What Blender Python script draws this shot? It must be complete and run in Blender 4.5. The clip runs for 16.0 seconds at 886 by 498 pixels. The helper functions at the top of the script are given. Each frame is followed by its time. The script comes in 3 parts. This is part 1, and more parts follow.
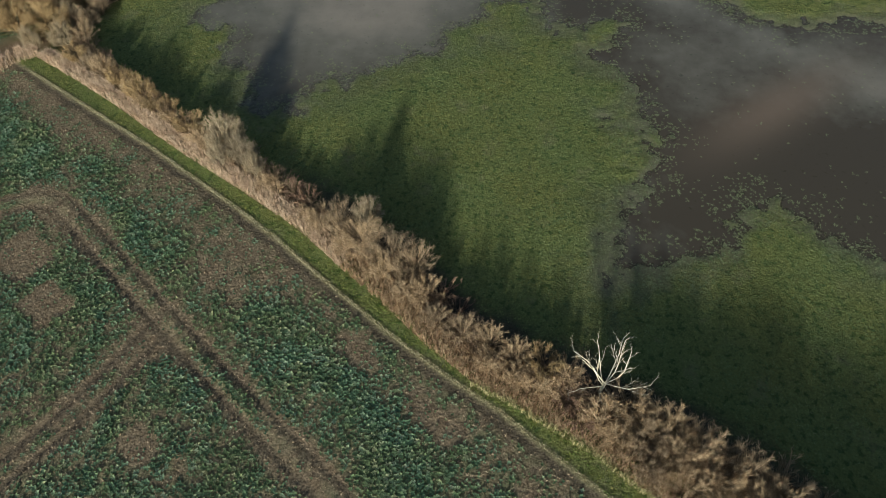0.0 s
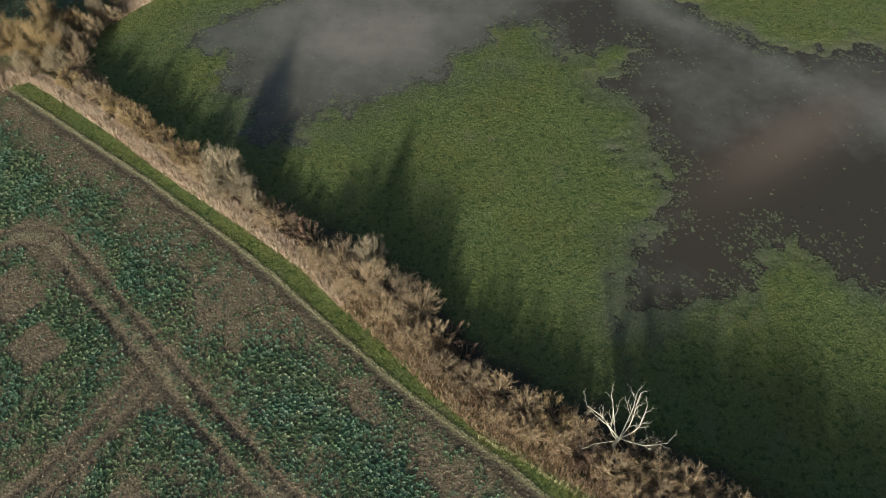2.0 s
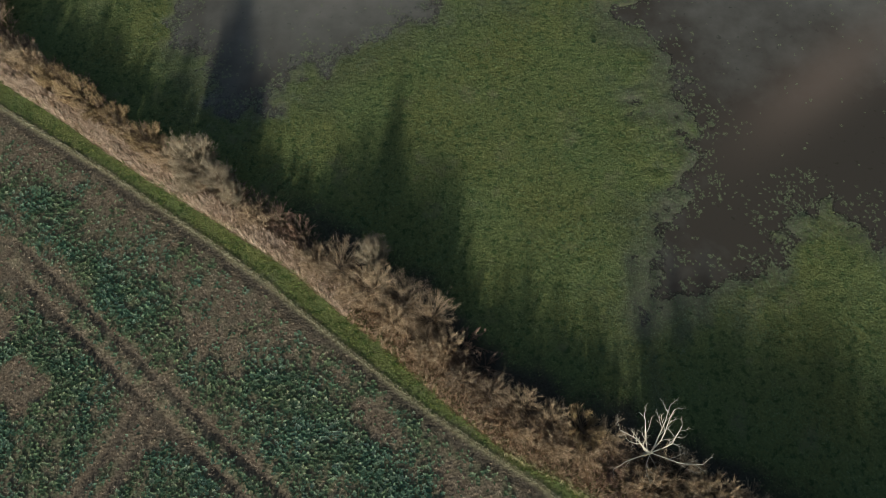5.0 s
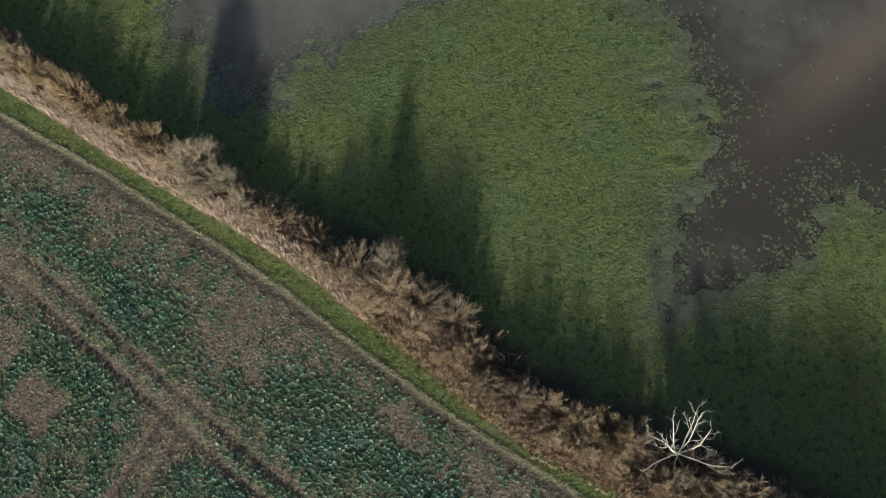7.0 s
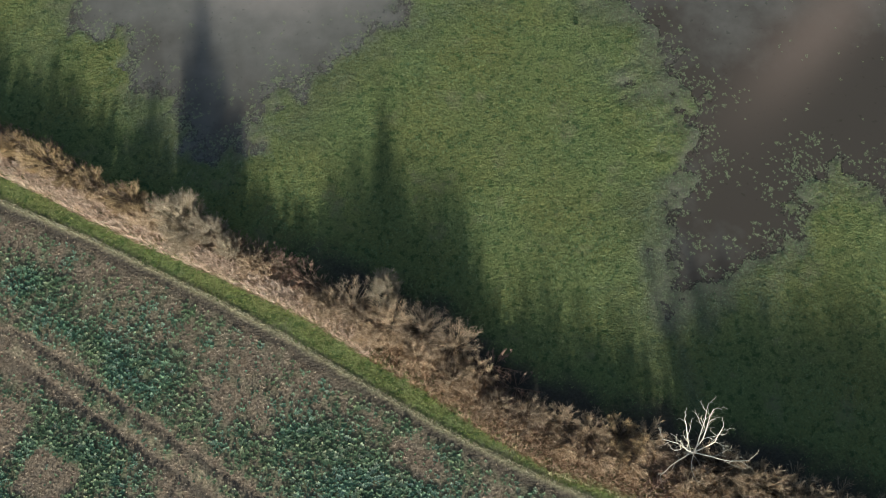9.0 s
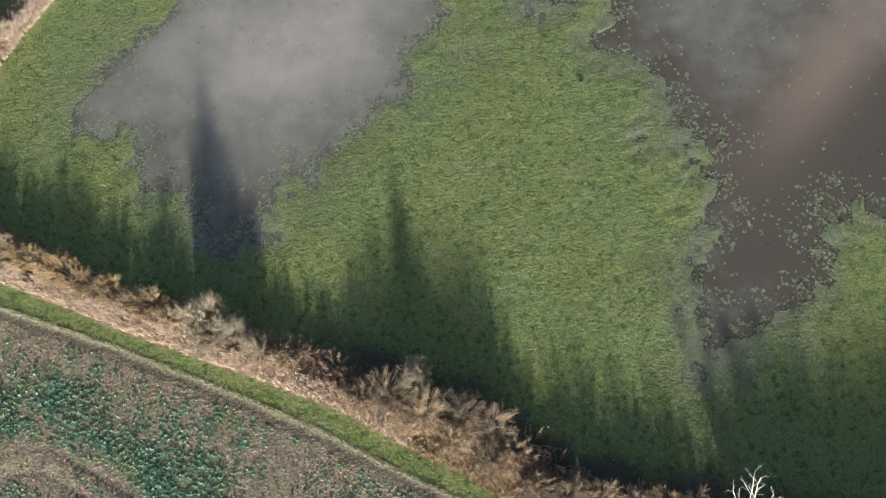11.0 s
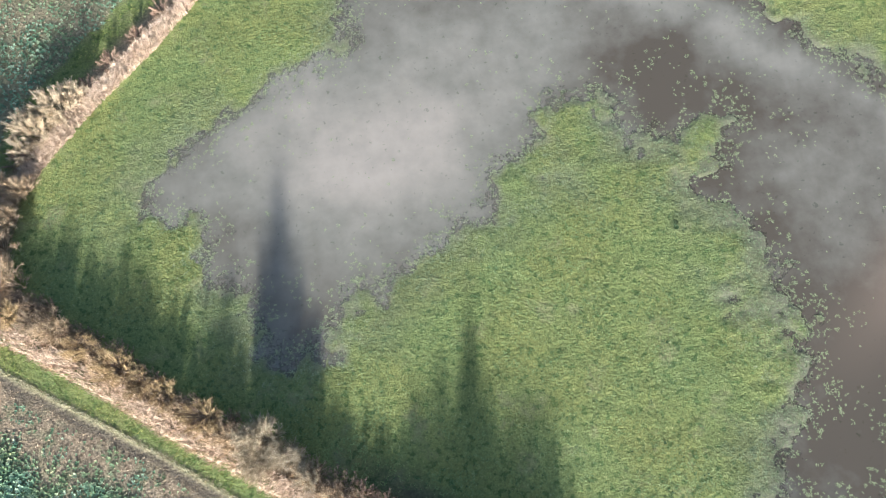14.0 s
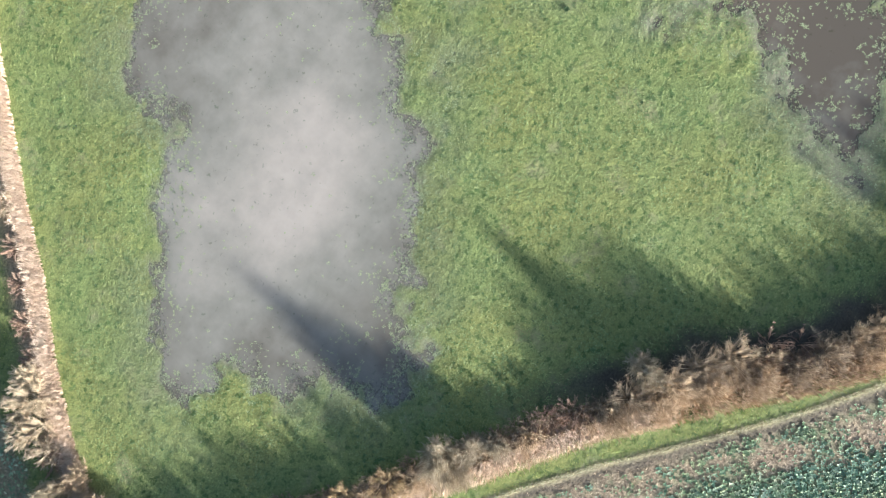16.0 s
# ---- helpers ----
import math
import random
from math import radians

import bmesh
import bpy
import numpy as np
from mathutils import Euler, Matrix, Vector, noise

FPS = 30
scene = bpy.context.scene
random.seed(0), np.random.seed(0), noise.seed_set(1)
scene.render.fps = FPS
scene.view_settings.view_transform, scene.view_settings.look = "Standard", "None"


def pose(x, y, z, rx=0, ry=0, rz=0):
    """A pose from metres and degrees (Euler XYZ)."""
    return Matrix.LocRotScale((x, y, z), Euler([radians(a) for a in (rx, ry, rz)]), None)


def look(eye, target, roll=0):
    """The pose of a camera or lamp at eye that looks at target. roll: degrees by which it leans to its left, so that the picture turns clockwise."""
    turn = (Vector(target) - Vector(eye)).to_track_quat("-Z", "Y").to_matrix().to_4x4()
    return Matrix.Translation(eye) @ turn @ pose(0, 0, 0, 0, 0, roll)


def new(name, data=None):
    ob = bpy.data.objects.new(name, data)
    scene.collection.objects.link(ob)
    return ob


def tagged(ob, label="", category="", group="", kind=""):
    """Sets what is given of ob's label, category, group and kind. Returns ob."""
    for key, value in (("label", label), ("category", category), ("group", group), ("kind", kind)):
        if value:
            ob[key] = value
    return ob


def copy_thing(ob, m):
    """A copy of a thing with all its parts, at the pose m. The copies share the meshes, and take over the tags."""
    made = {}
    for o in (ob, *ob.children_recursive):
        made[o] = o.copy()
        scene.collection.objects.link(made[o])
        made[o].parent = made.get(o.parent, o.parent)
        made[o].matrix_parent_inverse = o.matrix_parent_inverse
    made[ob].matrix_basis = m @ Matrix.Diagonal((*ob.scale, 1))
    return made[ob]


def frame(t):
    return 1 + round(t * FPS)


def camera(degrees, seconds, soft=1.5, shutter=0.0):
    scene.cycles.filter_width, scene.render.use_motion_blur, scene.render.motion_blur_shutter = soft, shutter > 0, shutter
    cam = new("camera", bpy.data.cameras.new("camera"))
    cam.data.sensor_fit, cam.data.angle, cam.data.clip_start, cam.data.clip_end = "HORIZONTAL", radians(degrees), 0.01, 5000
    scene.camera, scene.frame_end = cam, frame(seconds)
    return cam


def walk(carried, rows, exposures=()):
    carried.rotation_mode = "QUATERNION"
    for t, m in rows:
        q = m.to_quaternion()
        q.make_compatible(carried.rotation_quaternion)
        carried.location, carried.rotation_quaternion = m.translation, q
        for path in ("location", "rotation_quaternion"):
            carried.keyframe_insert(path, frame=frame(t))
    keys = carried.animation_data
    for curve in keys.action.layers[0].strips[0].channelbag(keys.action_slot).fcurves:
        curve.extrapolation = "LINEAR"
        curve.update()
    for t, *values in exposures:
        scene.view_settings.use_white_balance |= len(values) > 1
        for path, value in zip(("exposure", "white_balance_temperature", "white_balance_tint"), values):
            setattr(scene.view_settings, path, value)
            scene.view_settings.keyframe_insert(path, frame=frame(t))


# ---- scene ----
cam = camera(67.9, 16.0, soft=0.7)
PATH = [
    (0, (0.624, 0.964, 57.845), (0.539, 2.065, 56.177), -1.4),
    (0.5, (0.494, 1.605, 58.04), (0.412, 2.701, 56.369), -1.2),
    (1, (0.29, 2.879, 58.209), (0.208, 3.977, 56.539), -1.2),
    (1.5, (0.059, 4.421, 58.273), (-0.025, 5.522, 56.605), -1.2),
    (2, (-0.362, 5.635, 58.076), (-0.444, 6.738, 56.41), -1.1),
    (2.5, (-1.113, 8.247, 58.475), (-1.168, 9.249, 56.745), -0.5),
    (3, (-1.603, 10.386, 58.385), (-1.66, 11.397, 56.66), -0.6),
    (3.5, (-2.283, 12.946, 58.562), (-2.341, 13.961, 56.84), -0.5),
    (3.7, (-2.486, 14.01, 58.621), (-2.546, 15.027, 56.9), -0.6),
    (5.8, (-4.983, 25.143, 59.372), (-4.956, 25.656, 57.439), 0.5),
    (6, (-5.209, 25.844, 59.379), (-5.185, 26.356, 57.446), 0.3),
    (6.5, (-5.863, 26.565, 59.284), (-5.839, 27.088, 57.354), 0.2),
    (7, (-6.297, 26.919, 59.232), (-6.275, 27.442, 57.302), -0.1),
    (7.5, (-6.574, 26.958, 59.183), (-6.553, 27.48, 57.252), -0.3),
    (8, (-7.175, 27.042, 59.071), (-7.137, 27.563, 57.14), 0.6),
    (8.2, (-6.941, 27.429, 59.112), (-6.879, 27.943, 57.18), -1.0),
    (10.3, (-5.72, 33.801, 60.862), (-5.716, 34.31, 58.928), -10.6),
    (10.5, (-5.725, 34.677, 60.955), (-5.697, 35.183, 59.02), -11.4),
    (11, (-6.028, 37.06, 61.012), (-6.001, 37.568, 59.077), -11.5),
    (11.5, (-6.41, 39.623, 61.093), (-6.381, 40.133, 59.159), -11.3),
    (11.9, (-6.614, 41.2, 61.227), (-6.625, 41.726, 59.298), -10.5),
    (12, (-7.097, 41.741, 61.069), (-7.166, 42.282, 59.145), -7.3),
    (12.5, (-7.917, 43.97, 61.148), (-8.0, 44.526, 59.228), -5.3),
    (13, (-8.423, 46.84, 61.247), (-8.505, 47.403, 59.329), -4.9),
    (13.5, (-8.755, 49.904, 61.345), (-8.759, 50.476, 59.429), -7.9),
    (14, (-9.631, 51.181, 61.455), (-9.636, 51.693, 59.522), -8.0),
    (14.5, (-9.99, 53.662, 61.509), (-10.031, 53.878, 59.521), -17.4),
    (15, (-10.401, 54.8, 61.609), (-10.446, 55.028, 59.623), -17.7),
    (15.5, (-11.227, 56.341, 61.836), (-11.266, 56.543, 59.846), -22.2),
    (15.7, (-10.04, 57.225, 62.107), (-10.11, 57.399, 60.116), -48.9),
    (15.9, (-9.507, 58.77, 62.026), (-9.587, 58.927, 60.034), -71.9),
    (16, (-9.35, 59.635, 62.089), (-9.441, 59.744, 60.094), -94.4),
]
EXPOSURES = [(0.0, 0.76, 6620, 1.5), (3.5, 0.78, 6520, 2.5), (6.0, 0.32, 6260, 5.5), (6.5, 0.42, 6180, 5.5), (7.0, 0.84, 6140, 4.5), (8.0, 1.05, 6160, 4.5), (10.5, 1.7, 6190, 9), (11.5, 1.99, 6140, 9), (12.5, 2.32, 6020, 9), (13.5, 2.53, 6020, 9), (14.0, 2.55, 6020, 9), (14.5, 2.5, 6020, 9), (16.0, 2.69, 6020, 9)]
walk(cam, [(t, look(eye, target, roll)) for t, eye, target, roll in PATH], EXPOSURES)

# ---- world and sun ----
SUN_ELEVATION, SUN_TURN = radians(13.0), radians(187.0)
world = bpy.data.worlds.new("world")
scene.world = world
world.use_nodes = True
sky = world.node_tree.nodes.new("ShaderNodeTexSky")
sky.sky_type, sky.sun_disc = "NISHITA", False
sky.sun_elevation, sky.sun_rotation = SUN_ELEVATION, SUN_TURN
sky.air_density, sky.dust_density, sky.ozone_density = 1.0, 1.4, 0.9
background = world.node_tree.nodes["Background"]
background.inputs["Strength"].default_value = 0.074
world.node_tree.links.new(sky.outputs[0], background.inputs[0])
sun = new("sun", bpy.data.lights.new("sun", "SUN"))
sun.data.energy, sun.data.angle, sun.data.color = 5.2, radians(3.6), (1.0, 0.965, 0.86)
to_sun = Vector((math.sin(SUN_TURN) * math.cos(SUN_ELEVATION), math.cos(SUN_TURN) * math.cos(SUN_ELEVATION), math.sin(SUN_ELEVATION)))
sun.matrix_world = look(to_sun * 200, (0, 0, 0))


# ---- materials ----
def material(name):
    m = bpy.data.materials.new(name)
    m.use_nodes = True
    return m, m.node_tree.nodes, m.node_tree.links, m.node_tree.nodes["Principled BSDF"]


def node(nodes, kind, **values):
    n = nodes.new(kind)
    for key, value in values.items():
        n.inputs[key].default_value = value
    return n


def ramp(nodes, links, source, stops):
    r = nodes.new("ShaderNodeValToRGB")
    while len(r.color_ramp.elements) < len(stops):
        r.color_ramp.elements.new(0.5)
    for e, (at, colour) in zip(r.color_ramp.elements, stops):
        e.position, e.color = at, (*colour, 1)
    links.new(source, r.inputs[0])
    return r.outputs[0]


def mixed(nodes, links, factor, a, b, kind="MIX"):
    m = nodes.new("ShaderNodeMix")
    m.data_type, m.blend_type = "RGBA", kind
    for value, socket in ((factor, m.inputs[0]), (a, m.inputs[6]), (b, m.inputs[7])):
        if isinstance(value, bpy.types.NodeSocket):
            links.new(value, socket)
        elif isinstance(value, tuple):
            socket.default_value = (*value, 1)
        else:
            socket.default_value = value
    return m.outputs[2]


def noise_at(nodes, links, scale, detail=4.0, rough=0.6, squash=None):
    g = nodes.new("ShaderNodeNewGeometry")
    n = node(nodes, "ShaderNodeTexNoise", Scale=scale, Detail=detail, Roughness=rough)
    out = g.outputs["Position"]
    if squash:
        k = nodes.new("ShaderNodeMapping")
        k.inputs["Rotation"].default_value, k.inputs["Scale"].default_value = squash
        links.new(out, k.inputs[0])
        out = k.outputs[0]
    links.new(out, n.inputs["Vector"])
    return n.outputs["Fac"]


def level(nodes, links, source, low, high):
    m = node(nodes, "ShaderNodeMapRange")
    m.interpolation_type = "SMOOTHSTEP"
    links.new(source, m.inputs[0])
    m.inputs[1].default_value, m.inputs[2].default_value = low, high
    return m.outputs[0]


def attribute(nodes, name):
    a = nodes.new("ShaderNodeAttribute")
    a.attribute_name = name
    return a.outputs["Fac"]


def maths(nodes, links, kind, a, b):
    m = nodes.new("ShaderNodeMath")
    m.operation = kind
    for value, socket in ((a, m.inputs[0]), (b, m.inputs[1])):
        if isinstance(value, bpy.types.NodeSocket):
            links.new(value, socket)
        else:
            socket.default_value = value
    return m.outputs[0]


def bumped(nodes, links, bsdf, source, strength, distance):
    b = node(nodes, "ShaderNodeBump", Distance=distance)
    if isinstance(strength, float):
        b.inputs["Strength"].default_value = strength
    else:
        links.new(strength, b.inputs["Strength"])
    links.new(source, b.inputs["Height"])
    links.new(b.outputs[0], bsdf.inputs["Normal"])


def varied(name, stops, rough=0.8, things=False, patch=None, silted=None, clump=None):
    """Colour that differs from blade to blade, and from thing to thing, with patches over some metres."""
    m, nodes, links, bsdf = material(name)
    source = nodes.new("ShaderNodeNewGeometry").outputs["Random Per Island"]
    colour = ramp(nodes, links, source, stops)
    if patch:
        scale, tint = patch
        colour = mixed(nodes, links, level(nodes, links, noise_at(nodes, links, scale), 0.4, 0.62), colour, tint, "MULTIPLY")
    if clump:
        colour = mixed(nodes, links, level(nodes, links, noise_at(nodes, links, 1.5, 3, 0.6), 0.5, 0.68), colour, clump, "MULTIPLY")
    if things:
        tone = ramp(nodes, links, nodes.new("ShaderNodeObjectInfo").outputs["Random"], [(0.0, (0.66, 0.66, 0.68)), (0.5, (0.95, 0.92, 0.88)), (1.0, (1.15, 1.12, 1.08))])
        colour = mixed(nodes, links, 1.0, colour, tone, "MULTIPLY")
    if silted:
        colour = mixed(nodes, links, attribute(nodes, "silted"), colour, silted)
    links.new(colour, bsdf.inputs["Base Color"])
    bsdf.inputs["Roughness"].default_value = rough
    bsdf.inputs["Specular IOR Level"].default_value = 0.25
    return m


def ground_material():
    m, nodes, links, bsdf = material("ground")
    fine = noise_at(nodes, links, 5.0, 6, 0.7)
    mid = noise_at(nodes, links, 0.9, 5, 0.65)
    broad = noise_at(nodes, links, 0.12, 4, 0.6)
    turf = ramp(nodes, links, fine, [(0.3, (0.066, 0.088, 0.03)), (0.5, (0.104, 0.13, 0.045)), (0.7, (0.152, 0.172, 0.066))])
    turf = mixed(nodes, links, level(nodes, links, broad, 0.35, 0.65), turf, (1.12, 0.98, 0.9), "MULTIPLY")
    turf = mixed(nodes, links, level(nodes, links, noise_at(nodes, links, 1.5, 3, 0.6), 0.5, 0.68), turf, (0.47, 0.61, 0.52), "MULTIPLY")
    worn = level(nodes, links, noise_at(nodes, links, 0.26, 5, 0.65), 0.54, 0.7)
    turf = mixed(nodes, links, maths(nodes, links, "MULTIPLY", worn, 0.55), turf, (0.15, 0.14, 0.082))
    turf = mixed(nodes, links, attribute(nodes, "silted"), turf, ramp(nodes, links, fine, [(0.3, (0.06, 0.067, 0.037)), (0.7, (0.11, 0.118, 0.069))]))
    silt = ramp(nodes, links, fine, [(0.3, (0.075, 0.072, 0.053)), (0.7, (0.12, 0.114, 0.087))])
    turf = mixed(nodes, links, attribute(nodes, "wet"), turf, silt)
    soil = ramp(nodes, links, fine, [(0.3, (0.105, 0.079, 0.054)), (0.5, (0.185, 0.14, 0.096)), (0.72, (0.29, 0.225, 0.16))])
    soil = mixed(nodes, links, level(nodes, links, mid, 0.4, 0.7), soil, (0.75, 0.7, 0.68), "MULTIPLY")
    weeds = ramp(nodes, links, fine, [(0.35, (0.04, 0.07, 0.032)), (0.65, (0.10, 0.145, 0.068))])
    field = mixed(nodes, links, maths(nodes, links, "MULTIPLY", attribute(nodes, "crop"), 0.85), soil, weeds)
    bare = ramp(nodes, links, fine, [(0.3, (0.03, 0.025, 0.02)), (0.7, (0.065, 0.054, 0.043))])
    field = mixed(nodes, links, attribute(nodes, "bare"), field, bare)
    straw = ramp(nodes, links, fine, [(0.3, (0.14, 0.13, 0.07)), (0.7, (0.34, 0.30, 0.19))])
    field = mixed(nodes, links, attribute(nodes, "pale"), field, straw)
    field = mixed(nodes, links, attribute(nodes, "margin"), field, turf)
    litter = ramp(nodes, links, fine, [(0.3, (0.10, 0.07, 0.045)), (0.7, (0.27, 0.19, 0.125))])
    colour = mixed(nodes, links, attribute(nodes, "field"), turf, field)
    # the strip along the hedge foot takes the dark colour of the bare strips
    colour = mixed(nodes, links, attribute(nodes, "foot_strip"), colour, bare)
    colour = mixed(nodes, links, attribute(nodes, "litter"), colour, litter)
    links.new(colour, bsdf.inputs["Base Color"])
    bsdf.inputs["Roughness"].default_value = 0.9
    bsdf.inputs["Specular IOR Level"].default_value = 0.2
    bumped(nodes, links, bsdf, noise_at(nodes, links, 2.6, 6, 0.72), maths(nodes, links, "SUBTRACT", 1.0, attribute(nodes, "wet")), 0.3)
    return m


def water_material():
    m, nodes, links, bsdf = material("muddy_water")
    swirl = noise_at(nodes, links, 0.15, 5, 0.55)
    fine = noise_at(nodes, links, 0.6, 4, 0.6)
    silt = maths(nodes, links, "ADD", attribute(nodes, "silt"), maths(nodes, links, "MULTIPLY", maths(nodes, links, "SUBTRACT", swirl, 0.5), 0.95))
    silt = maths(nodes, links, "ADD", silt, maths(nodes, links, "MULTIPLY", maths(nodes, links, "SUBTRACT", fine, 0.5), 0.16))
    colour = ramp(nodes, links, silt, [(0.0, (0.052, 0.043, 0.034)), (0.22, (0.081, 0.073, 0.062)), (0.5, (0.12, 0.112, 0.098)), (1.0, (0.202, 0.177, 0.158))])
    colour = mixed(nodes, links, level(nodes, links, noise_at(nodes, links, 1.5, 3, 0.55), 0.62, 0.74), colour, (0.68, 0.74, 0.68), "MULTIPLY")
    colour = mixed(nodes, links, attribute(nodes, "red"), colour, (0.145, 0.108, 0.086))
    links.new(colour, bsdf.inputs["Base Color"])
    cover = maths(nodes, links, "ADD", attribute(nodes, "depth"), maths(nodes, links, "MULTIPLY", maths(nodes, links, "SUBTRACT", noise_at(nodes, links, 2.2, 6, 0.75), 0.5), 0.3))
    links.new(level(nodes, links, cover, -0.045, 0.05), bsdf.inputs["Alpha"])
    bsdf.inputs["Roughness"].default_value = 0.12
    bsdf.inputs["IOR"].default_value = 1.33
    bumped(nodes, links, bsdf, noise_at(nodes, links, 3.0, 3, 0.5), 0.08, 0.02)
    return m


GROUND, WATER = ground_material(), water_material()
TURF = varied("turf_blades", [(0.0, (0.072, 0.105, 0.037)), (0.5, (0.115, 0.152, 0.058)), (0.9, (0.152, 0.182, 0.076)), (1.0, (0.172, 0.194, 0.094))], clump=(0.44, 0.58, 0.52), patch=(0.18, (1.1, 0.99, 0.88)), silted=(0.112, 0.12, 0.084))
SEDGE = varied("pale_sedge", [(0.0, (0.09, 0.112, 0.054)), (0.5, (0.14, 0.162, 0.086)), (1.0, (0.2, 0.215, 0.128))])
LUSH = varied("lush_margin_grass", [(0.0, (0.05, 0.088, 0.02)), (0.7, (0.115, 0.16, 0.042)), (1.0, (0.2, 0.215, 0.085))], clump=(0.55, 0.66, 0.5), patch=(0.35, (1.35, 1.12, 1.0)))
LEAF = varied("brassica_leaf", [(0.0, (0.05, 0.1, 0.056)), (0.5, (0.118, 0.205, 0.116)), (0.8, (0.18, 0.272, 0.168)), (1.0, (0.26, 0.335, 0.23))], rough=0.6, clump=(0.62, 0.66, 0.7), patch=(0.22, (1.3, 1.02, 0.82)))
STUBBLE = varied("stubble_straw", [(0.0, (0.13, 0.097, 0.066)), (0.6, (0.25, 0.188, 0.128)), (1.0, (0.32, 0.25, 0.178))], clump=(0.7, 0.7, 0.66))
DOCK = varied("dock_leaf", [(0.0, (0.018, 0.04, 0.012)), (1.0, (0.05, 0.085, 0.028))], rough=0.55)
REED = varied("dead_reed", [(0.0, (0.26, 0.18, 0.13)), (0.6, (0.49, 0.365, 0.275)), (1.0, (0.63, 0.51, 0.41))], clump=(0.74, 0.7, 0.66))
STRAW = varied("dry_straw", [(0.0, (0.24, 0.22, 0.13)), (1.0, (0.50, 0.46, 0.32))])
TUSSOCK = varied("tussock", [(0.0, (0.16, 0.16, 0.06)), (1.0, (0.46, 0.42, 0.25))])
RUSSET = varied("russet_bracken", [(0.0, (0.14, 0.08, 0.05)), (0.6, (0.30, 0.20, 0.125)), (1.0, (0.46, 0.37, 0.25))])
TWIG_STRAW = varied("straw_twig", [(0.0, (0.20, 0.15, 0.10)), (0.6, (0.42, 0.34, 0.25)), (1.0, (0.58, 0.49, 0.37))], things=True)
TWIG_DARK = varied("dark_twig", [(0.0, (0.09, 0.064, 0.047)), (1.0, (0.29, 0.215, 0.16))], things=True)
TWIG_BROWN = varied("brown_twig", [(0.0, (0.15, 0.107, 0.07)), (0.6, (0.34, 0.25, 0.168)), (1.0, (0.56, 0.45, 0.33))], things=True)
TWIG_GREY = varied("grey_twig", [(0.0, (0.17, 0.135, 0.095)), (0.7, (0.37, 0.305, 0.22)), (1.0, (0.56, 0.48, 0.36))], things=True)
TWIG_RED = varied("bramble_stem", [(0.0, (0.14, 0.085, 0.065)), (1.0, (0.34, 0.235, 0.175))], things=True)
TWIG_GOLD = varied("golden_twig", [(0.0, (0.15, 0.10, 0.05)), (0.6, (0.30, 0.215, 0.12)), (1.0, (0.50, 0.39, 0.24))], things=True)
BARK = varied("bark", [(0.0, (0.11, 0.085, 0.06)), (1.0, (0.22, 0.17, 0.12))])


def dead_wood():
    m, nodes, links, bsdf = material("bleached_dead_wood")
    grain = noise_at(nodes, links, 4.0, 5, 0.6, ((0, 0, 0), (1, 1, 0.25)))
    links.new(ramp(nodes, links, grain, [(0.3, (0.33, 0.295, 0.235)), (0.7, (0.55, 0.5, 0.41))]), bsdf.inputs["Base Color"])
    bsdf.inputs["Roughness"].default_value = 0.75
    bumped(nodes, links, bsdf, grain, 0.5, 0.02)
    return m


DEAD_WOOD = dead_wood()

# ---- the plan ----
FIELD_EDGE = [(-80, 78), (-57.1, 64.0), (-48.4, 58.6), (-37.2, 51.6), (-31.4, 47.6), (-25.9, 43.8), (-20.5, 39.9), (-15.2, 35.5),
              (-9.8, 31.2), (-5.3, 27.8), (-0.8, 24.7), (3.8, 21.8), (7.6, 18.9), (11.8, 15.7), (25, 6), (60, -20)]
REED_LINE = [(-57.2, 66.6), (-49.3, 61.8), (-42.5, 57.3), (-37.0, 53.3), (-31.2, 49.4), (-25.6, 45.9), (-20.4, 42.4),
             (-17.4, 40.3), (-13.0, 36.3), (-8.3, 32.5), (-3.0, 27.6), (1.2, 24.4), (4.6, 22.8), (7.6, 21.1), (12.0, 18.6), (16.0, 15.5), (30, 5), (62, -18)]
WEST_REEDS = [(-57.2, 66.6), (-59.7, 65.4), (-61.5, 63.6), (-72, 57.5), (-95, 45)]
HEDGE = [(-53.5, 70.0), (-47.0, 64.5), (-40.5, 59.6), (-33.0, 54.0), (-28.2, 51.3), (-22.8, 47.4), (-17.6, 43.8), (-13.0, 40.2),
         (-7.6, 36.6), (-2.6, 31.4), (3.0, 27.2), (8.0, 25.2), (14.0, 22.0), (19.0, 19.6), (25.0, 16.0), (40, 5), (75, -20)]
FAR_HEDGE = [(-53.5, 70.0), (-52.0, 78.5), (-46.0, 86.8), (-40.0, 93.2), (-33.0, 100.2), (-21.0, 112.5), (0, 134), (40, 175)]
FAR_REEDS = [(-52.6, 76.2), (-48.9, 81.4), (-43.4, 87.6), (-37.3, 93.4), (-31.6, 99.9), (-20.0, 111.6), (1.5, 133)]
WEST_SHORE = [(-9.0, 103), (-16.5, 98.5), (-18.2, 91.5), (-25.0, 88.0), (-33.3, 82.6), (-39.3, 78.3), (-39.2, 74.3), (-33.6, 72.7),
              (-32.9, 68.3), (-29.6, 64.8), (-28.7, 59.1), (-25.8, 57.5), (-20.9, 57.8), (-19.5, 60.1), (-18.1, 63.6), (-13.2, 64.5),
              (-8.4, 68.3), (-3.4, 69.8), (-3.5, 74.1), (1.6, 77.5), (3.3, 81.5), (7.4, 81.7)]
